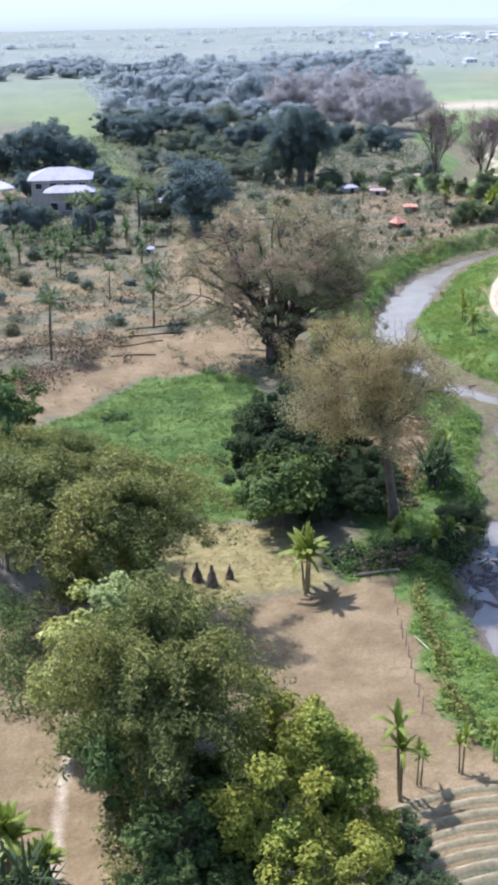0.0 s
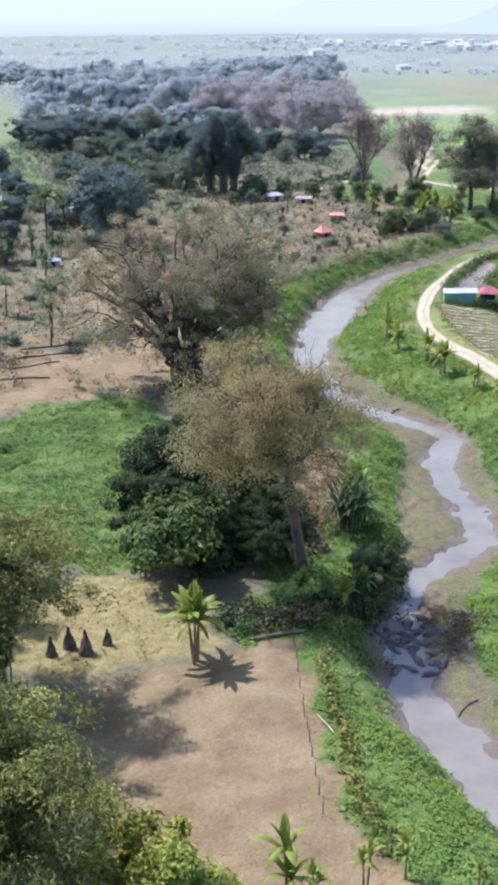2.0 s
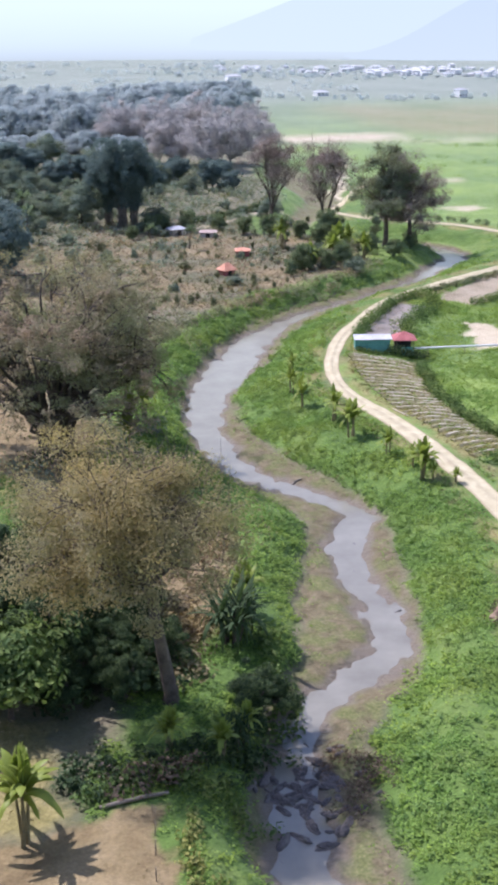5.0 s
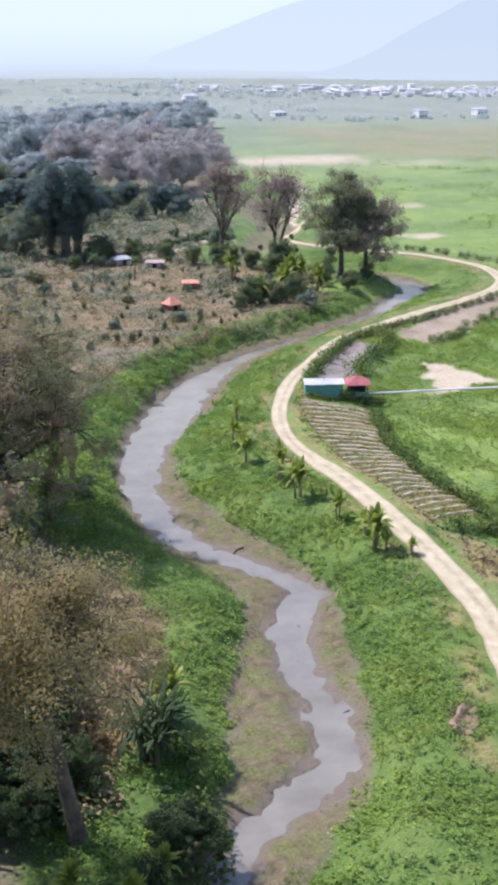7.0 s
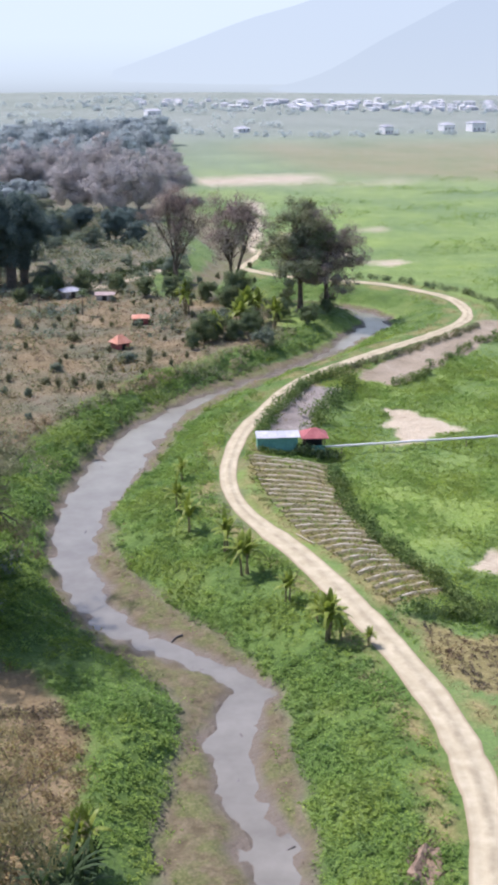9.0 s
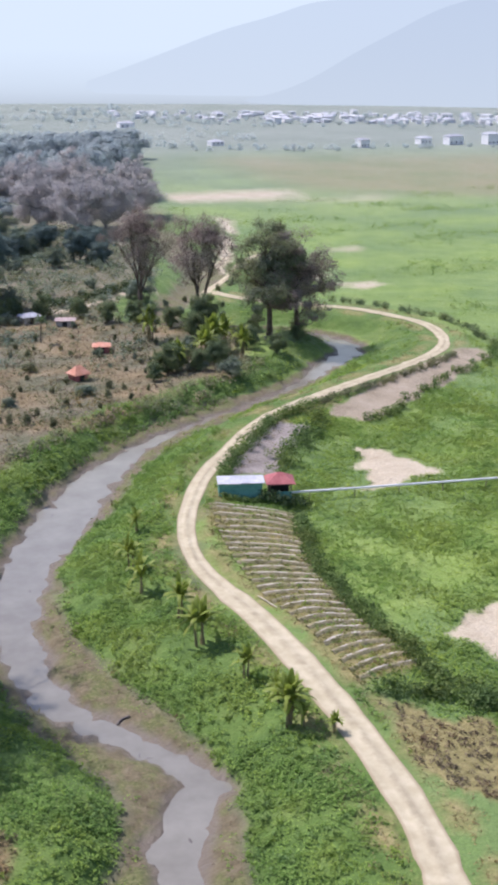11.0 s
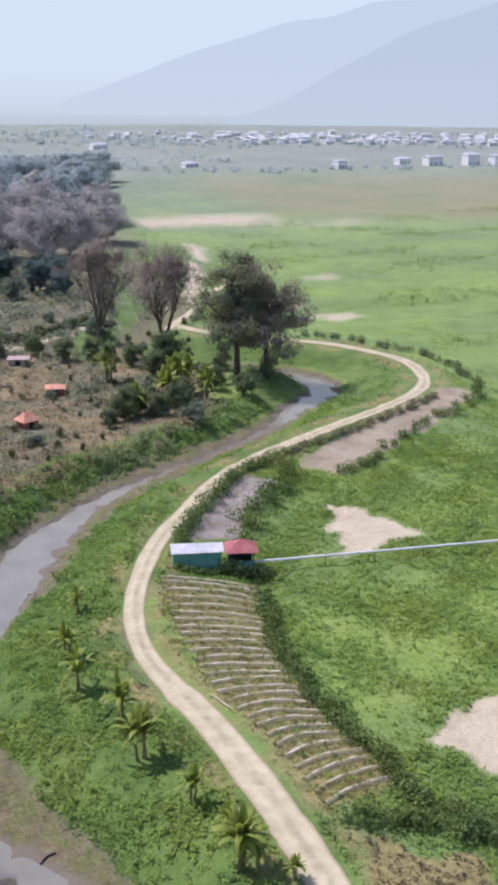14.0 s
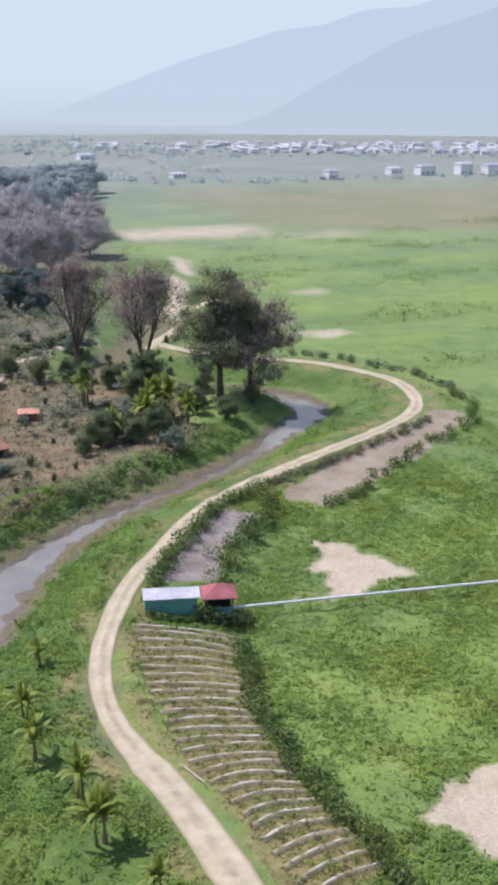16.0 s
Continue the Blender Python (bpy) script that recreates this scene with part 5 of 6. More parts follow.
stuff("stubble", "dry brown stubble clumps on the tilled plot", "stubble",
      strewn(13, 700, 82, 94, 116, 134, lambda x, y, c, b, o: (c["straw"] > 0.6) * 0.6), 0.1, 0.16, 9, 0.13, LEAF_BROWN, 13, 0.4, 0.3)
stuff("stubble", "thin dry litter and clods on the brown field", "stubble",
      strewn(14, 1600, 3, 27, 30, 80, lambda x, y, c, b, o: (c["soil"] > 0.6) * patchy(x, y, 6, 61)), 0.02, 0.12, 3, 0.07, GRASS_DRY, 14, 0.6, 0.4)
stuff("stubble", "brown clods on the bare red soil", "stubble",
      strewn(15, 2200, -24, 42, 140, 182, lambda x, y, c, b, o: (c["soil"] > 0.6) * patchy(x, y, 6, 62)), 0.04, 0.2, 3, 0.1, LEAF_BROWN, 15, 0.6, 0.4)


def post(name, label, x, y, tall, radius, material=WOOD, lean=0.0):
    top = thing(name, label, "post")
    v, f = tubes([[(0, 0, -0.2, radius), (lean * 0.5, 0, tall * 0.5, radius), (lean, 0, tall, radius * 0.8), (lean, 0, tall + 0.01, 0.005)]], 6)
    part("pole", quick_mesh("pole", v, f), material, top)
    return set_down(top, x, y, x * 91 % 360, 1, 1, 0)


r9 = np.random.RandomState(9)
fence_line = spline(plan((25.6, 78, 25.2, 75.8, 23.5, 68.3, 21.9, 60.4, 20.4, 53)), [1] * 4, 1.6)[:, :2] / U
for x, y in fence_line:
    tagged(post("fence_post", "thin weathered fence post at the field's edge", x, y, r9.uniform(0.9, 1.4), 0.04, WOOD, r9.uniform(-0.15, 0.15)), group="fence posts")


def lying(name, label, category, a, b, radius, material, lift=0.0, bend=0.0):
    """A pole, pipe or log that lies on the ground."""
    a, b = np.array(a) * U, np.array(b) * U
    s = np.linspace(0, 1, 8)[:, None]
    p = a + (b - a) * s
    p[:, 1] += bend * np.sin(s[:, 0] * np.pi)
    z = heights(p[:, 0], p[:, 1]) + radius * 0.8 + lift
    rad = np.full(8, radius)
    rad[[0, -1]] *= 0.85
    o = np.array([p[0, 0], p[0, 1], 0])
    top = thing(name, label, category, tuple(o))
    v, f = tubes([np.column_stack([p - o[:2], z, rad])], 8)
    part("body", quick_mesh("body", v, f), material, top)
    return top


lying("pole", "pale bleached pole lying in the fence growth", "pole", (24.0, 65.6), (24.4, 62.4), 0.032, STRIP, 0.45)
lying("log", "dark driftwood log on the mud bank", "log", (37.8, 66.8), (40.2, 68.0), 0.09, ROCK, 0, 0.2)
lying("log", "small dark branch on the sand bar", "log", (57.4, 107.2), (59.8, 108.1), 0.1, ROCK, 0, 0.1)
lying("log", "dark drift log across the stream's edge", "log", (61.2, 145.0), (62.6, 145.4), 0.09, ROCK, 0, 0.2)
lying("log", "fallen trunk lying along the field's top edge", "log", (22, 80.2), (27.5, 80.6), 0.13, BARK_PALE, 0.1, 0.1)
# two dark logs added as the shadow lines of the terrace steps
lying("log", "dark log-shaped line for the shadow at the soil terrace's step", "log", (5.4, 168.2), (13.0, 167.6), 0.12, BARK, 0.0, 0.3)
lying("log", "dark log-shaped line for the shadow at the upper terrace's step", "log", (7.0, 174.0), (15.5, 175.0), 0.1, BARK, 0.0, 0.3)
lying("log", "thin pole beside the row field", "log", (82.0, 160), (82.8, 156.5), 0.05, STRIP, 0.1)


def pipe_line():
    """A long white pipe on short stands across the field."""
    top = thing("pipeline", "white pipe carried on short stands across the green field", "pipe")
    a, b = np.array((98.4, 189.4)) * U, np.array((190.0, 173.5)) * U
    s = np.linspace(0, 1, 30)[:, None]
    p = a + (b - a) * s
    z = heights(p[:, 0], p[:, 1]) * 0 + 0.35
    v, f = tubes([np.column_stack([p, z, np.full(30, 0.13)])], 8)
    part("pipe", quick_mesh("pipe", v, f), PIPE_WHITE, top)
    v, f = tubes([[(0, 0, -1.4, 0.05), (0, 0, 0.0, 0.05)]], 5)
    me = quick_mesh("stand", v, f)
    for q in p[1::2]:
        st = part("stand", me, WOOD, top)
        st.matrix_basis = pose(q[0], q[1], 0.3)


pipe_line()


def lump(seed, sx, sy, sz, n=10, m=7):
    """An uneven boulder, stump or heap."""
    r = np.random.RandomState(seed)
    a, b = np.meshgrid(np.linspace(0, 2 * np.pi, n, endpoint=False), np.linspace(0.02, 1, m))
    k = 1 + 0.22 * np.sin(2 * a + seed) * np.sin(3 * b) + r.normal(0, 0.08, a.shape)
    x, y, z = sx * np.sin(b * np.pi / 2) * np.cos(a) * k, sy * np.sin(b * np.pi / 2) * np.sin(a) * k, sz * np.cos(b * np.pi / 2) * k
    i = np.arange(n * m).reshape(m, n)
    j = np.roll(i, -1, 1)
    f = np.column_stack([i[:-1].ravel(), i[1:].ravel(), j[1:].ravel(), j[:-1].ravel()])
    return quick_mesh("lump", np.column_stack([x.ravel(), y.ravel(), z.ravel() - 0.05]), f, False)


LUMPS = [lump(k, 0.55, 0.4, 0.3) for k in range(4)]
r10 = np.random.RandomState(10)
for k in range(70):
    x, y = r10.normal(38.6, 2.4), r10.normal(80.5, 2.9)
    rock = new("debris_rock", LUMPS[k % 4])
    if not rock.data.materials:
        rock.data.materials.append(ROCK)
    tagged(rock, "dark wet debris heaped across the stream", "rock", "debris in the stream")
    s = r10.uniform(0.5, 1.5)
    zz = max(height_at(x * U, y * U), -2.4)
    rock.matrix_basis = pose(x * U, y * U, zz - 0.02, r10.uniform(-12, 12), r10.uniform(-12, 12), r10.uniform(0, 360)) @ Matrix.Diagonal((s * 1.2, s * 0.7, s * 0.8, 1))
for k in range(60):
    x, y = WATER[r10.randint(40, len(WATER) - 60), :2] + r10.normal(0, 1.8, 2)
    rock = new("river_stone", LUMPS[k % 4])
    tagged(rock, "small dark stone lying in the muddy bed", "rock", "stones in the river bed")
    s = r10.uniform(0.15, 0.5)
    rock.matrix_basis = pose(x, y, max(height_at(x, y), -2.4) - 0.01, 0, 0, r10.uniform(0, 360)) @ Matrix.Diagonal((s * 1.5, s * 0.8, s * 0.6, 1))
cone_v, cone_f = tubes([[(0, 0, -0.1, 0.62), (0.03, 0, 0.35, 0.55), (-0.02, 0.03, 0.9, 0.36), (0.03, -0.02, 1.5, 0.17), (0, 0, 2.0, 0.03)]], 9)
cone_v += np.random.RandomState(9).normal(0, 0.05, cone_v.shape)
CONE = quick_mesh("haycock", cone_v, cone_f, False)
CONE.materials.append(BARK)
for x, y, s in ((6.4, 82.0, 1.0), (8.6, 83.0, 0.7), (5.0, 83.4, 0.9), (3.2, 82.6, 0.8)):
    st = tagged(new("haycock", CONE), "brown conical stack of stalks on the straw field", "haycock", "haycocks")
    st.matrix_basis = pose(x * U, y * U, height_at(x * U, y * U) - 0.02, 0, 0, x * 50) @ Matrix.Scale(s, 4)
def slump(x, y, wide, deep, turn):
    """A raw scar in the bank: a ragged apron of earth under a low broken lip."""
    n, m = 18, 10
    u, v = np.meshgrid(np.linspace(-1, 1, n), np.linspace(0, 1, m))
    rim = 1 + 0.25 * waves(u * 3, v * 3, 2.0, 91)
    a = math.radians(turn)
    lx, ly = u * wide * rim, (v - 0.5) * deep * (1 - 0.55 * u**2) * rim
    px, py = x * U + lx * math.cos(a) - ly * math.sin(a), y * U + lx * math.sin(a) + ly * math.cos(a)
    edge = np.clip(np.minimum(1 - np.abs(u), np.minimum(v, 1 - v) * 2) * 6, 0, 1)
    pz = heights(px.ravel(), py.ravel()).reshape(px.shape) - 0.12 + edge * (0.2 + 0.45 * np.exp(-((v - 0.8) / 0.14) ** 2) + 0.07 * waves(px, py, 0.7, 92))
    i = np.arange(n * m).reshape(m, n)
    f = np.column_stack([i[:-1, :-1].ravel(), i[:-1, 1:].ravel(), i[1:, 1:].ravel(), i[1:, :-1].ravel()])
    ob = new("earth_slump", quick_mesh("earth_slump", np.column_stack([px.ravel(), py.ravel(), pz.ravel()]), f, False))
    ob.data.materials.append(EARTH)
    return tagged(ob, "raw brown earth where the bank slumped under a broken lip", "earth heap")


slump(66.3, 98.2, 1.9, 2.2, 50)
stuff("brushwood", "dead roots and dry stalks round the slumped earth", "brush", along((64.8, 96.6, 65.8, 98.4, 66.8, 99.8, 67.6, 100.6), 0.12, 0.4, 34), 0.2, 0.3, 8, 0.16, LEAF_BROWN, 34, 0.2, 0.25)


# ---- buildings ----
def box_mesh(name, x0, x1, y0, y1, z0, z1, bevel=0.02):
    bm = bmesh.new()
    bmesh.ops.create_cube(bm, size=1.0)
    for v in bm.verts:
        v.co = ((x0 + x1) / 2 + v.co.x * (x1 - x0), (y0 + y1) / 2 + v.co.y * (y1 - y0), (z0 + z1) / 2 + v.co.z * (z1 - z0))
    if bevel:
        bmesh.ops.bevel(bm, geom=bm.edges[:], offset=bevel, segments=1, affect="EDGES")
    me = bpy.data.meshes.new(name)
    bm.to_mesh(me)
    bm.free()
    return me


def hip_roof(name, w, d, h, over, z, ridge=0.3, thick=0.12):
    """A hipped roof with its eaves' thickness."""
    a, b = w / 2 + over, d / 2 + over
    rx = max(0.05, (a - b) + ridge) if a > b else 0.05
    v = [(-a, -b, z), (a, -b, z), (a, b, z), (-a, b, z), (-a, -b, z + thick), (a, -b, z + thick), (a, b, z + thick), (-a, b, z + thick), (-rx, 0, z + h), (rx, 0, z + h)]
    f = [(3, 2, 1, 0), (0, 1, 5, 4), (1, 2, 6, 5), (2, 3, 7, 6), (3, 0, 4, 7), (4, 5, 9, 8), (5, 6, 9), (6, 7, 8, 9), (7, 4, 8)]
    me = bpy.data.meshes.new(name)
    me.from_pydata(v, [], f)
    return me


def window_on(parent, x, y, z, w, h, front=True, framed=False):
    win = part("window", box_mesh("window", x - w / 2, x + w / 2, y - 0.06, y + 0.06, z, z + h, 0) if front else box_mesh("window", x - 0.06, x + 0.06, y - w / 2, y + w / 2, z, z + h, 0), DARK_PANEL, parent, "near-black panel for a window's unlit inside")
    if framed:
        a, b = (w / 2 + 0.1, 0.1) if front else (0.1, w / 2 + 0.1)
        part("sill", box_mesh("sill", x - a, x + a, y - b, y + b, z - 0.12, z - 0.004, 0.01), WALL_WHITE, win, "pale window sill")
        part("lintel", box_mesh("lintel", x - a, x + a, y - b, y + b, z + h + 0.004, z + h + 0.12, 0.01), WALL_WHITE, win, "pale lintel")
    return win


def shed():
    top = thing("shed", "turquoise sheet-metal shed with a white low-pitched roof", "shed")
    L, D, H = 4.7, 1.7, 1.75
    front = part("front_wall", box_mesh("front_wall", 0, L, 0, 0.06, 0, H), WALL_GREEN, top)
    part("back_wall", box_mesh("back_wall", 0, L, D - 0.06, D, 0, H), WALL_GREEN, top)
    part("side_wall", box_mesh("side_wall", 0, 0.06, 0.062, D - 0.062, 0, H), WALL_GREEN, top)
    part("side_wall", box_mesh("side_wall", L - 0.06, L, 0.062, D - 0.062, 0, H), WALL_GREEN, top)
    for k in range(13):
        part("rib", box_mesh("rib", 0.18 + k * 0.37, 0.21 + k * 0.37, -0.025, -0.001, 0.05, H - 0.05, 0), WALL_GREEN, front)
    for k in range(2):
        x0 = -0.15 + k * 2.56
        v = [(x0, -0.25, H + 0.02 + 0.04 * k), (x0 + 2.54, -0.25, H + 0.02 + 0.04 * k), (x0 + 2.54, D + 0.2, H + 0.22), (x0, D + 0.2, H + 0.22)]
        v += [(x, y, z + 0.07) for x, y, z in v]
        me = bpy.data.meshes.new("roof_sheet")
        me.from_pydata(v, [], [(3, 2, 1, 0), (4, 5, 6, 7), (0, 1, 5, 4), (1, 2, 6, 5), (2, 3, 7, 6), (3, 0, 4, 7)])
        part("roof_sheet", me, ROOF_WHITE, top, "white roof sheet")
    x, y = 89.2 * U, 191.3 * U
    top.matrix_basis = pose(x, y, height_at(x + 2, y + 1) - 0.25, 0, 0, -17)


def pavilion():
    top = thing("pavilion", "small open hut with a faded red pyramid roof", "hut")
    for px in (0.15, 2.45):
        for py in (0.15, 2.25):
            v, f = tubes([[(px, py, -0.5, 0.07), (px, py, 2.0, 0.07)]], 6)
            part("post", quick_mesh("post", v, f), WOOD, top)
    part("wall", box_mesh("wall", 0.9, 2.5, -0.04, 0.04, 0, 1.1), WALL_GREEN, top, "low turquoise wall")
    part("wall", box_mesh("wall", 0.2, 2.4, 2.3, 2.36, 0, 1.6), DARK_PANEL, top, "back wall painted near-black for shade")
    r = part("roof", hip_roof("roof", 2.7, 2.5, 0.95, 0.25, 0, 0.1, 0.06), ROOF_RED, top, "faded red roof")
    r.matrix_basis = pose(1.3, 1.2, 2.0)
    x, y = 95.6 * U, 189.2 * U
    top.matrix_basis = pose(x, y, height_at(x + 1, y + 1) - 0.1, 0, 0, -17)


shed()
pavilion()
hedge("bush", "dark bushes in front of the turquoise shed", (89.6, 190.4, 90.6, 189.8, 91.8, 189.2, 94.2, 188.8), 0.3, 0.15, 0.4, 0.32, 50, 0.12, LEAF_GREEN, 61)
hedge("bush", "dark bushes round the red-roofed hut", (95.0, 189.2, 96.0, 188.0, 97.8, 187.0, 99.6, 186.4), 0.25, 0.3, 1.0, 0.55, 46, 0.15, LEAF_DARK, 62)


def hut(label, x, y, turn, w, d, wall, roof_mat, wall_mat, peak):
    top = thing("hut", label, "hut")
    part("wall", box_mesh("wall", -w / 2, w / 2, -d / 2, d / 2, -0.2, wall), wall_mat, top)
    part("door", box_mesh("door", -0.4, 0.4, -d / 2 - 0.03, -d / 2 + 0.03, 0, wall * 0.85, 0), DARK_PANEL, top, "near-black panel for an unlit doorway")
    r = part("roof", hip_roof("roof", w, d, peak, 0.3, 0, 0.3, 0.06), roof_mat, top)
    r.matrix_basis = pose(0, 0, wall)
    return set_down(top, x, y, turn, 1, 1, 0)


hut("small field hut with an orange-red tarpaulin roof", 88.0, 260.5, 20, 2.2, 2.0, 0.9, ROOF_ORANGE, ROOF_RED, 1.2)
hut("boxy field hut under an orange sheet", 97.6, 279, -15, 2.4, 2.2, 1.0, ROOF_ORANGE, ROOF_RED, 0.5)
hut("low shelter with a grey sheet roof among shrubs", 90, 309, 10, 3.0, 2.4, 1.2, ROOF_GREY, WALL_BEIGE, 0.6)
hut("low shelter with a pale pink sheet roof", 96.5, 303.5, -20, 3.0, 2.2, 1.0, ROOF_FADED, WALL_BEIGE, 0.4)
hut("tiny shelter with a grey roof on the soil", 22.5, 244, 0, 2.2, 1.8, 1.0, ROOF_GREY, WALL_BEIGE, 0.4)
hut("pale roadside house seen between trees", 34, 290, 25, 5, 4, 2.4, ROOF_WHITE, WALL_WHITE, 1.0)


def villa():
    top = thing("house", "two-storey pale house with white hipped metal roofs", "house")
    part("wall", box_mesh("wall", -6, 6, -4, 4, -0.3, 6.2), WALL_BEIGE, top)
    porch = part("porch", box_mesh("porch", -2.5, 6.5, -8, -4.002, -0.3, 4.4), WALL_BEIGE, top, "white front wing")
    r = part("roof", hip_roof("roof", 12, 8, 2.1, 0.8, 0, 0.5, 0.2), ROOF_PALE, top, "white hipped roof")
    r.matrix_basis = pose(0, 0, 6.2)
    r = part("roof", hip_roof("roof", 9.4, 4.4, 1.2, 0.7, 0, 0.4, 0.18), ROOF_PALE, top, "lower white roof")
    r.matrix_basis = pose(2.0, -6.0, 4.4)
    for k in range(4):
        window_on(top, -4.5 + 3 * k, -4.0, 4.6, 1.2, 1.1, True, True)
    for k in range(3):
        window_on(top, -1.2 + 3 * k, -8.0, 1.0, 1.3, 1.5, True, True)
    window_on(top, 6.5, -6, 1.2, 1.4, 1.6, False, True)
    set_down(top, 8.5, 304, -8, 1.0, 1.05, 0)


villa()
hut("low house with a rusty red roof beside the villa", -6, 304, 10, 7, 5, 3.0, EARTH, WALL_BEIGE, 1.3)
hut("white farm house behind trees", -8, 318, 10, 6, 5, 3.2, ROOF_WHITE, WALL_WHITE, 1.4)


# the town under the hills
def town_house(k, w, d, h, roof):
    r = np.random.RandomState(k)
    top = thing("town_house", "small white town house under the hills", "house", group="houses of the town")
    part("wall", box_mesh("wall", -w / 2, w / 2, -d / 2, d / 2, -0.5, h, 0), WALL_TOWN, top)
    ro = part("roof", hip_roof("roof", w, d, 1.4, 0.4, 0, 0.4, 0.1), roof, top)
    ro.matrix_basis = pose(0, 0, h)
    for j in range(3):
        window_on(top, -w / 3 + j * w / 3, -d / 2, 1.0, 0.9, 1.1)
    return top


models = [set_down(town_house(k, w, d, h, rf), x, y, 10, 0.45, 1, 0) for k, (w, d, h, rf, x, y) in enumerate((
    (9, 7, 3.2, ROOF_WHITE, 345, 868), (7, 7, 5.6, ROOF_TOWN, 420, 830), (12, 8, 3.6, ROOF_WHITE, 380, 840), (8, 6, 3.0, ROOF_TOWN, 300, 875)))]
r12 = np.random.RandomState(12)
for k in range(210):
    x = 275 + 290 * r12.beta(2.0, 1.5)
    y = 940 - 0.52 * (x - 280) - r12.uniform(0, 1) * 95
    plant(models[k % 4], x, y, r12.uniform(-30, 30), r12.uniform(0.24, 0.5), 1, 0)
for x, y, w, h, rf in ((377, 647, 9, 4, ROOF_WHITE), (391, 640, 12, 5.5, ROOF_GREY), (410, 634, 10, 7, ROOF_WHITE), (425, 630, 14, 6, ROOF_GREY), (446, 622, 12, 6, ROOF_WHITE), (338, 641, 7, 5, ROOF_GREY), (270, 674, 9, 2.5, ROOF_WHITE), (259, 798, 12, 3.5, ROOF_WHITE)):
    set_down(town_house(int(x), w, 7, h, rf), x, y, 8, 0.62, 1, 0)
r13 = np.random.RandomState(13)
tree_rows = np.vstack([np.column_stack([r13.uniform(235, 590, 620), np.zeros(620)]), np.column_stack([r13.uniform(236, 480, 90), np.ones(90)])])
pts = np.array([(x, (835 if r13.rand() < 0.6 else 905) - (x - 300) * 0.5 + r13.normal(0, 22)) if kind == 0 else (x, 655 - (x - 236) * 0.2 + r13.normal(0, 5)) for x, kind in tree_rows]) * U
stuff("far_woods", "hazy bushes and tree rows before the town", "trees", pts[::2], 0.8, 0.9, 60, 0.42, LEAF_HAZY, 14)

stuff("row_weeds", "brown-green weeds between the planting rows", "weeds",
      strewn(16, 3000, 82, 98, 138, 189, lambda x, y, c, b, o: (c["straw"] > 0.4) * (o > 1.5)), 0.12, 0.2, 5, 0.12, LEAF_BAMBOO, 16, 0.7, 0.35)
stuff("bar_weeds", "thin weeds and litter on the mud bars", "weeds",
      (lambda p: p[:, :2] + np.random.RandomState(17).normal(0, 2.6, (len(p), 2)))(np.repeat(BED[20:150], 22, 0)), 0.0, 0.2, 4, 0.09, LEAF_BAMBOO, 17, 0.9, 0.4)

r18 = np.random.RandomState(18)
wx, wy = r18.uniform(10, 205, 2600), r18.uniform(425, 650, 2600)
ok = (wx < 125 + (wy - 540) * 0.85) & (wx > 44)
stuff("undergrowth", "hazy undergrowth filling the distant wood", "undergrowth", np.column_stack([wx, wy])[ok] * U, 1.2, 1.4, 12, 0.7, LEAF_FAR_HAZE, 18)
stuff("undergrowth", "muted green undergrowth between the nearer woods", "undergrowth",
      strewn(19, 5200, -24, 135, 262, 432, lambda x, y, c, b, o: (o > 8) * (b > 5) * (1 - 0.8 * c["soil"]) * np.clip(0.2 + (y - 0.45 * x - 190) / 110 + 0.5 * waves(x, y, 22, 63), 0, 1)), 0.7, 0.8, 12, 0.34, LEAF_MUTED, 19, 0.7)
stuff("brushwood", "brown dead brush beside the debris in the stream", "brush", along((40.5, 77, 43, 79, 45.5, 80.5, 43.5, 83.5, 41, 84), 0.12, 0.7, 20), 0.3, 0.45, 30, 0.15, LEAF_BROWN, 20, 0.2, 0.22, 0.7)
stuff("young_weeds", "yellow-green weeds on the slope above the stream", "weeds", along((44.5, 70, 47, 78, 49, 84, 53, 90, 58, 95), 0.12, 1.1, 21), 0.12, 0.28, 5, 0.15, GRASS_LIME, 21, 1.1)
hedge("thicket", "dark shrubs and suckers round the great tree's trunk", (29.5, 155.5, 31, 154.5, 33, 154, 35.5, 155), 0.25, 0.6, 0.8, 0.7, 40, 0.2, LEAF_DARK, 63)
hedge("thicket", "tall dry grass and bushes along the footpath", (-9.5, 28, -8.2, 36, -7.6, 44, -8.0, 52, -9, 62), 0.3, 0.8, 0.8, 0.75, 44, 0.17, LEAF_BAMBOO, 64)
hedge("thicket", "brown-green bushes left of the footpath", (-14.5, 62, -15, 70, -14, 78, -18, 84), 0.4, 1.2, 0.9, 0.85, 60, 0.17, LEAF_GREEN, 65)
hedge("thicket", "grey-green bushes on the soil by the footpath", (-20, 66, -16, 70, -12.5, 73, -11, 78, -14, 83), 0.35, 1.3, 1.0, 0.9, 50, 0.17, LEAF_SCRUB, 71)
hedge("thicket", "dense low growth at the foot of the bamboo", (-6, 34, -2, 36, 2, 38, 6, 40, 9, 37), 0.25, 1.2, 0.8, 0.8, 34, 0.2, LEAF_GREEN, 66)
r22 = np.random.RandomState(22)
fx, fy = r22.uniform(-140, 300, 1000), r22.choice((700, 745, 800, 870, 950), 1000) + r22.normal(0, 9, 1000)
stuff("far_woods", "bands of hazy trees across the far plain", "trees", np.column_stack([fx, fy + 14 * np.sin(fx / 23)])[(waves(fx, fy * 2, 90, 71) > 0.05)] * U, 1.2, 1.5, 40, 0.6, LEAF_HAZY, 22)

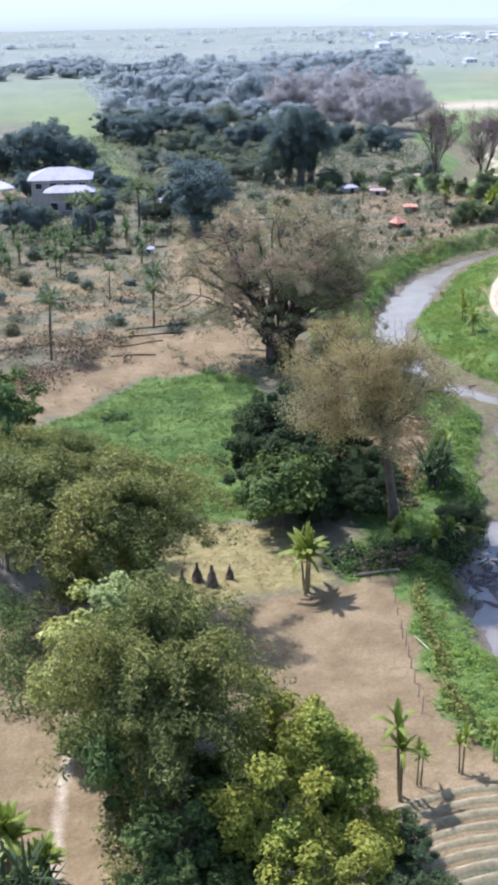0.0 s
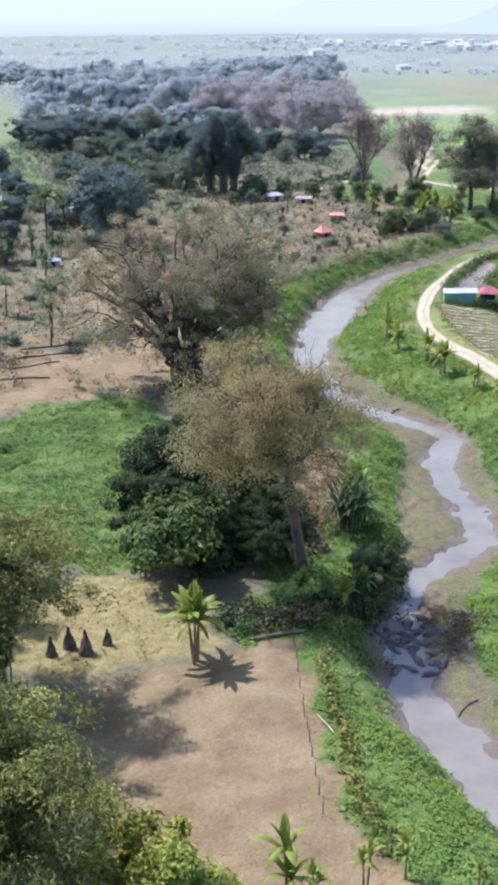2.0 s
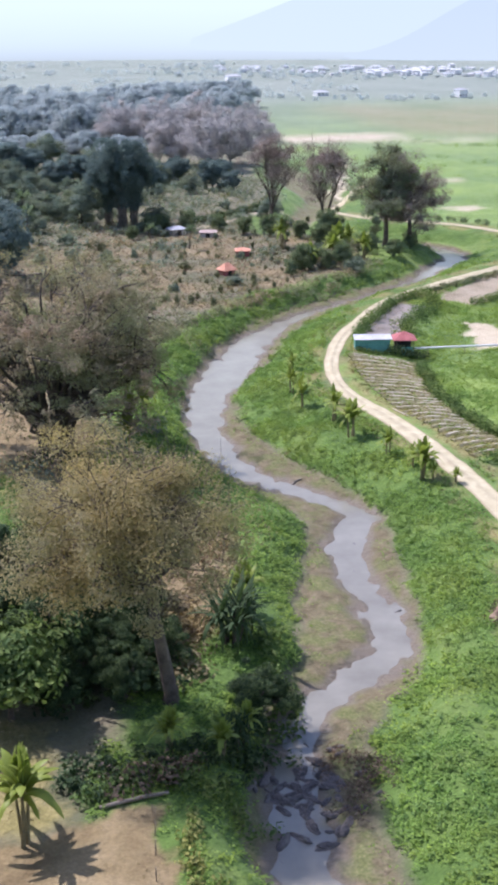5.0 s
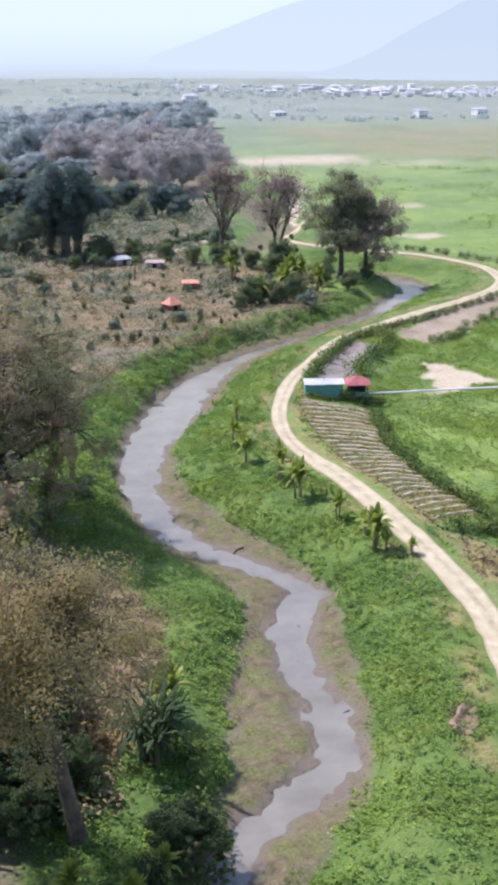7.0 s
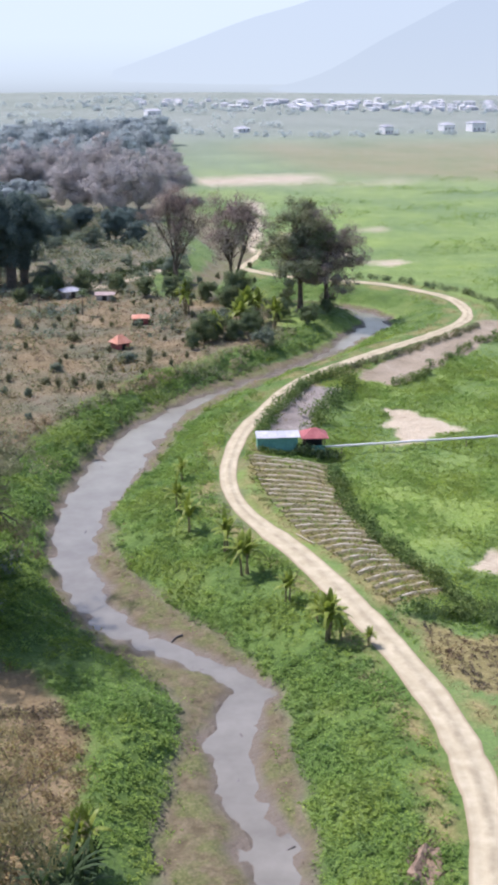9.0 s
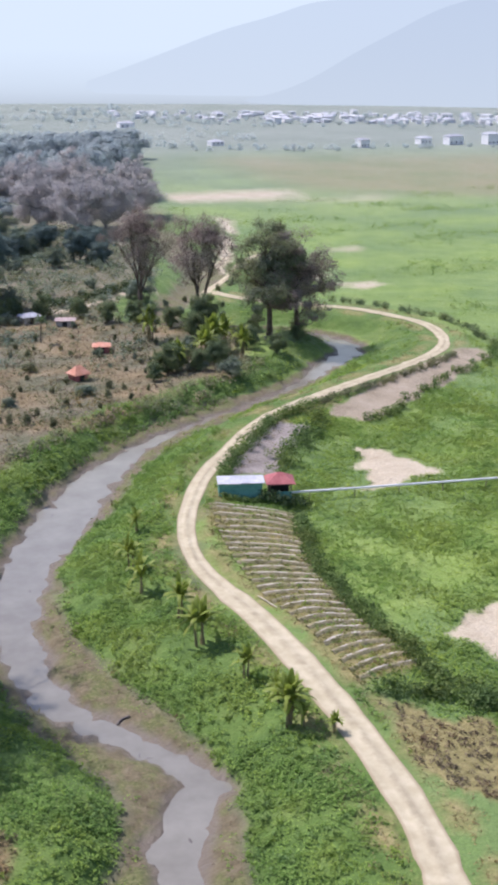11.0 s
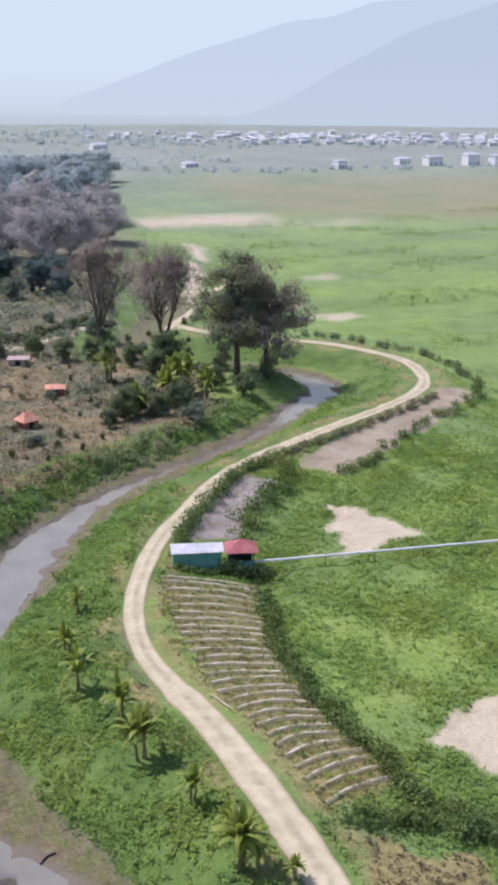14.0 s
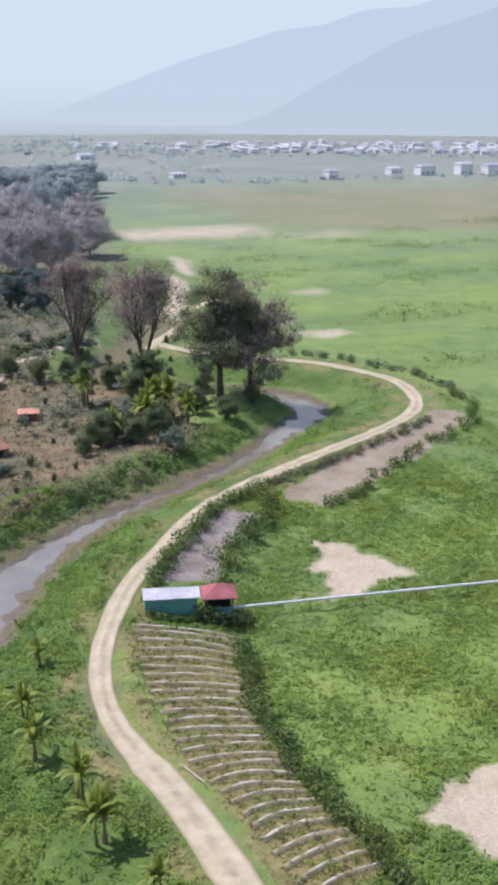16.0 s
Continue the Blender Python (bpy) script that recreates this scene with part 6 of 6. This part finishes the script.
r23 = np.random.RandomState(23)
pick = BED[(BED[:, 1] > 45 * U) & (BED[:, 1] < 235 * U)]
pick = np.repeat(pick, 26, 0)
turn_a = r23.uniform(0, 2 * np.pi, len(pick))
edge = pick[:, :2] + np.column_stack([np.cos(turn_a), np.sin(turn_a)]) * (pick[:, 2] * r23.uniform(0.75, 1.15, len(pick)))[:, None]
far_b, half_b, _ = off_line(edge[:, 0], edge[:, 1], BED)
far_w, half_v, _ = off_line(edge[:, 0], edge[:, 1], WATER)
keep_e = (far_b - half_b > -1.5) & (far_w - half_v > 0.7) & (waves(edge[:, 0], edge[:, 1], 5, 72) > -0.1)
stuff("shore_weeds", "sparse low weeds creeping over the edge of the mud", "weeds", edge[keep_e], 0.03, 0.2, 4, 0.1, GRASS, 23, 1.1)
stuff("shore_litter", "brown litter and dead stalks along the mud's edge", "litter", edge[(far_w - half_v > 0.3) & (waves(edge[:, 0], edge[:, 1], 4, 73) > 0.2)], 0.02, 0.2, 3, 0.09, LEAF_BROWN, 24, 0.8, 0.35)
hedge("thicket", "tangled purple-brown brush on the fallow terraces", (-20, 200, -12, 196, -4, 204, 6, 198, 14, 208, 24, 204), 0.6, 3.0, 0.6, 0.8, 20, 0.2, LEAF_BROWN, 67)
hedge("thicket", "muted green bushes along the terrace edges", (-22, 188, -8, 190, 4, 186, 16, 192, 26, 188), 0.9, 2.2, 0.5, 0.7, 20, 0.2, LEAF_MUTED, 68)
hedge("thicket", "scrubby growth along the foot of the upper terraces", (-22, 222, -6, 226, 8, 220, 20, 226, 30, 218), 0.8, 2.2, 0.6, 0.8, 20, 0.22, LEAF_SCRUB, 69)
# more dark logs standing in for shadow under the terrace steps
for x, y, x1, y1 in ((8, 178.5, 19.5, 179.4), (10, 184, 22, 184.6), (-14, 176, -2, 178)):
    lying("log", "dark log-shaped line for the shadow at a bare terrace's step", "log", (x, y), (x1, y1), 0.12, BARK, 0.0, 0.3)

bank_soil = strewn(31, 9000, 32, 48, 98, 132, lambda x, y, c, b, o: (c["soil"] > 0.4) * patchy(x, y, 4, 74))
stuff("dry_grass", "dead brown grass and stalks over the raw bank", "grass", bank_soil[::2], 0.15, 0.28, 6, 0.16, GRASS_DRY, 32, 0.2, 0.25)
stuff("brushwood", "russet dead brush on the raw bank", "brush", bank_soil[1::4], 0.2, 0.3, 6, 0.15, LEAF_BROWN, 33, 0.3, 0.3)

stuff("bank_tufts", "taller leafy tufts standing out of the bank weeds", "weeds",
      strewn(41, 9000, 20, 100, 34, 240, lambda x, y, c, b, o: (c["bank"] > 0.5) * (c["meadow"] < 0.3) * (o > 1.0) * patchy(x, y, 7, 81) * BARE(c)), 0.28, 0.26, 12, 0.15, GRASS, 41, 0.7)
stuff("bank_tufts", "darker leafy tufts among the bank weeds", "weeds",
      strewn(42, 5000, 20, 100, 34, 240, lambda x, y, c, b, o: (c["bank"] > 0.5) * (c["meadow"] < 0.3) * (o > 1.0) * patchy(x, y, 6, 82) * BARE(c)), 0.26, 0.26, 12, 0.15, GRASS_COOL, 42, 0.6)
stuff("meadow_tufts", "leafy clumps standing out of the level fields", "weeds",
      strewn(43, 7000, 84, 170, 125, 270, lambda x, y, c, b, o: (c["green"] > 0.5) * (o > 3) * np.clip(0.2 + 1.1 * waves(x, y, 11, 83), 0, 1) * BARE(c) * (1 - c["straw"])), 0.22, 0.36, 16, 0.14, GRASS, 43, 0.9, 0.5, 0.3)
stuff("meadow_tufts", "darker clumps in the small rippled meadow", "grass",
      strewn(44, 2600, -22, 30, 96, 158, lambda x, y, c, b, o: (c["meadow"] > 0.5) * np.clip(0.4 + 1.2 * waves(x * 0.3, y, 4.5, 84), 0, 1)), 0.2, 0.26, 10, 0.14, GRASS_COOL, 44, 0.6)

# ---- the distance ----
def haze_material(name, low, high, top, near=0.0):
    """The hazy distance: haze painted as emission, graded by height or distance."""
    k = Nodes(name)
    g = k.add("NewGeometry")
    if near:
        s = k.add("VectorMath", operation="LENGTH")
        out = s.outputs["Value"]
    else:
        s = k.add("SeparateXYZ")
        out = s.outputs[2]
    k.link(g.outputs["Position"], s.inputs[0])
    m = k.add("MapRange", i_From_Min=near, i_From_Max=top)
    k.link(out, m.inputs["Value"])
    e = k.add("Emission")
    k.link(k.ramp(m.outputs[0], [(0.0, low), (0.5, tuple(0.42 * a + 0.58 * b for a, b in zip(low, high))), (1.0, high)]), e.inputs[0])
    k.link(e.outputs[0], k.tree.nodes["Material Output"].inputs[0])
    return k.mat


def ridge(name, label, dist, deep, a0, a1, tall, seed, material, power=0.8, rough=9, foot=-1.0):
    """A long hill slope, or the haze sheet, on an arc round the valley, with spurs and a rough crest."""
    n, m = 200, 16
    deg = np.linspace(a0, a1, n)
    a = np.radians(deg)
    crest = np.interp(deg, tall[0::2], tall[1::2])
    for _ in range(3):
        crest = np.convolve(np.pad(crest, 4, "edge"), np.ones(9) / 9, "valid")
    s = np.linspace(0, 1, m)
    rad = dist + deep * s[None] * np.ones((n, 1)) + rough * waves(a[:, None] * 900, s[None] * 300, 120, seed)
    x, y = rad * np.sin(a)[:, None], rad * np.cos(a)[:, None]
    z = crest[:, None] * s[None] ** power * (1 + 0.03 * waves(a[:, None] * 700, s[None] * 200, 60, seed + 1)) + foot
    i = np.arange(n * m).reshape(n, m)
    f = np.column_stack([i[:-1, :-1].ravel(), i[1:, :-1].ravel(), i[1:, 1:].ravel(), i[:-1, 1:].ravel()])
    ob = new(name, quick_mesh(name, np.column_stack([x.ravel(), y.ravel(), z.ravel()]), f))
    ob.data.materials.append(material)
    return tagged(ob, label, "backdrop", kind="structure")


# glowing sheet added for the haze that closes off the plain
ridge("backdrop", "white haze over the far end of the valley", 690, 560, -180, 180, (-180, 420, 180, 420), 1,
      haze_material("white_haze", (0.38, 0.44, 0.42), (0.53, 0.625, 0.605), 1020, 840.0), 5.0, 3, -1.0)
# both ridges glow in colours that have the haze painted in
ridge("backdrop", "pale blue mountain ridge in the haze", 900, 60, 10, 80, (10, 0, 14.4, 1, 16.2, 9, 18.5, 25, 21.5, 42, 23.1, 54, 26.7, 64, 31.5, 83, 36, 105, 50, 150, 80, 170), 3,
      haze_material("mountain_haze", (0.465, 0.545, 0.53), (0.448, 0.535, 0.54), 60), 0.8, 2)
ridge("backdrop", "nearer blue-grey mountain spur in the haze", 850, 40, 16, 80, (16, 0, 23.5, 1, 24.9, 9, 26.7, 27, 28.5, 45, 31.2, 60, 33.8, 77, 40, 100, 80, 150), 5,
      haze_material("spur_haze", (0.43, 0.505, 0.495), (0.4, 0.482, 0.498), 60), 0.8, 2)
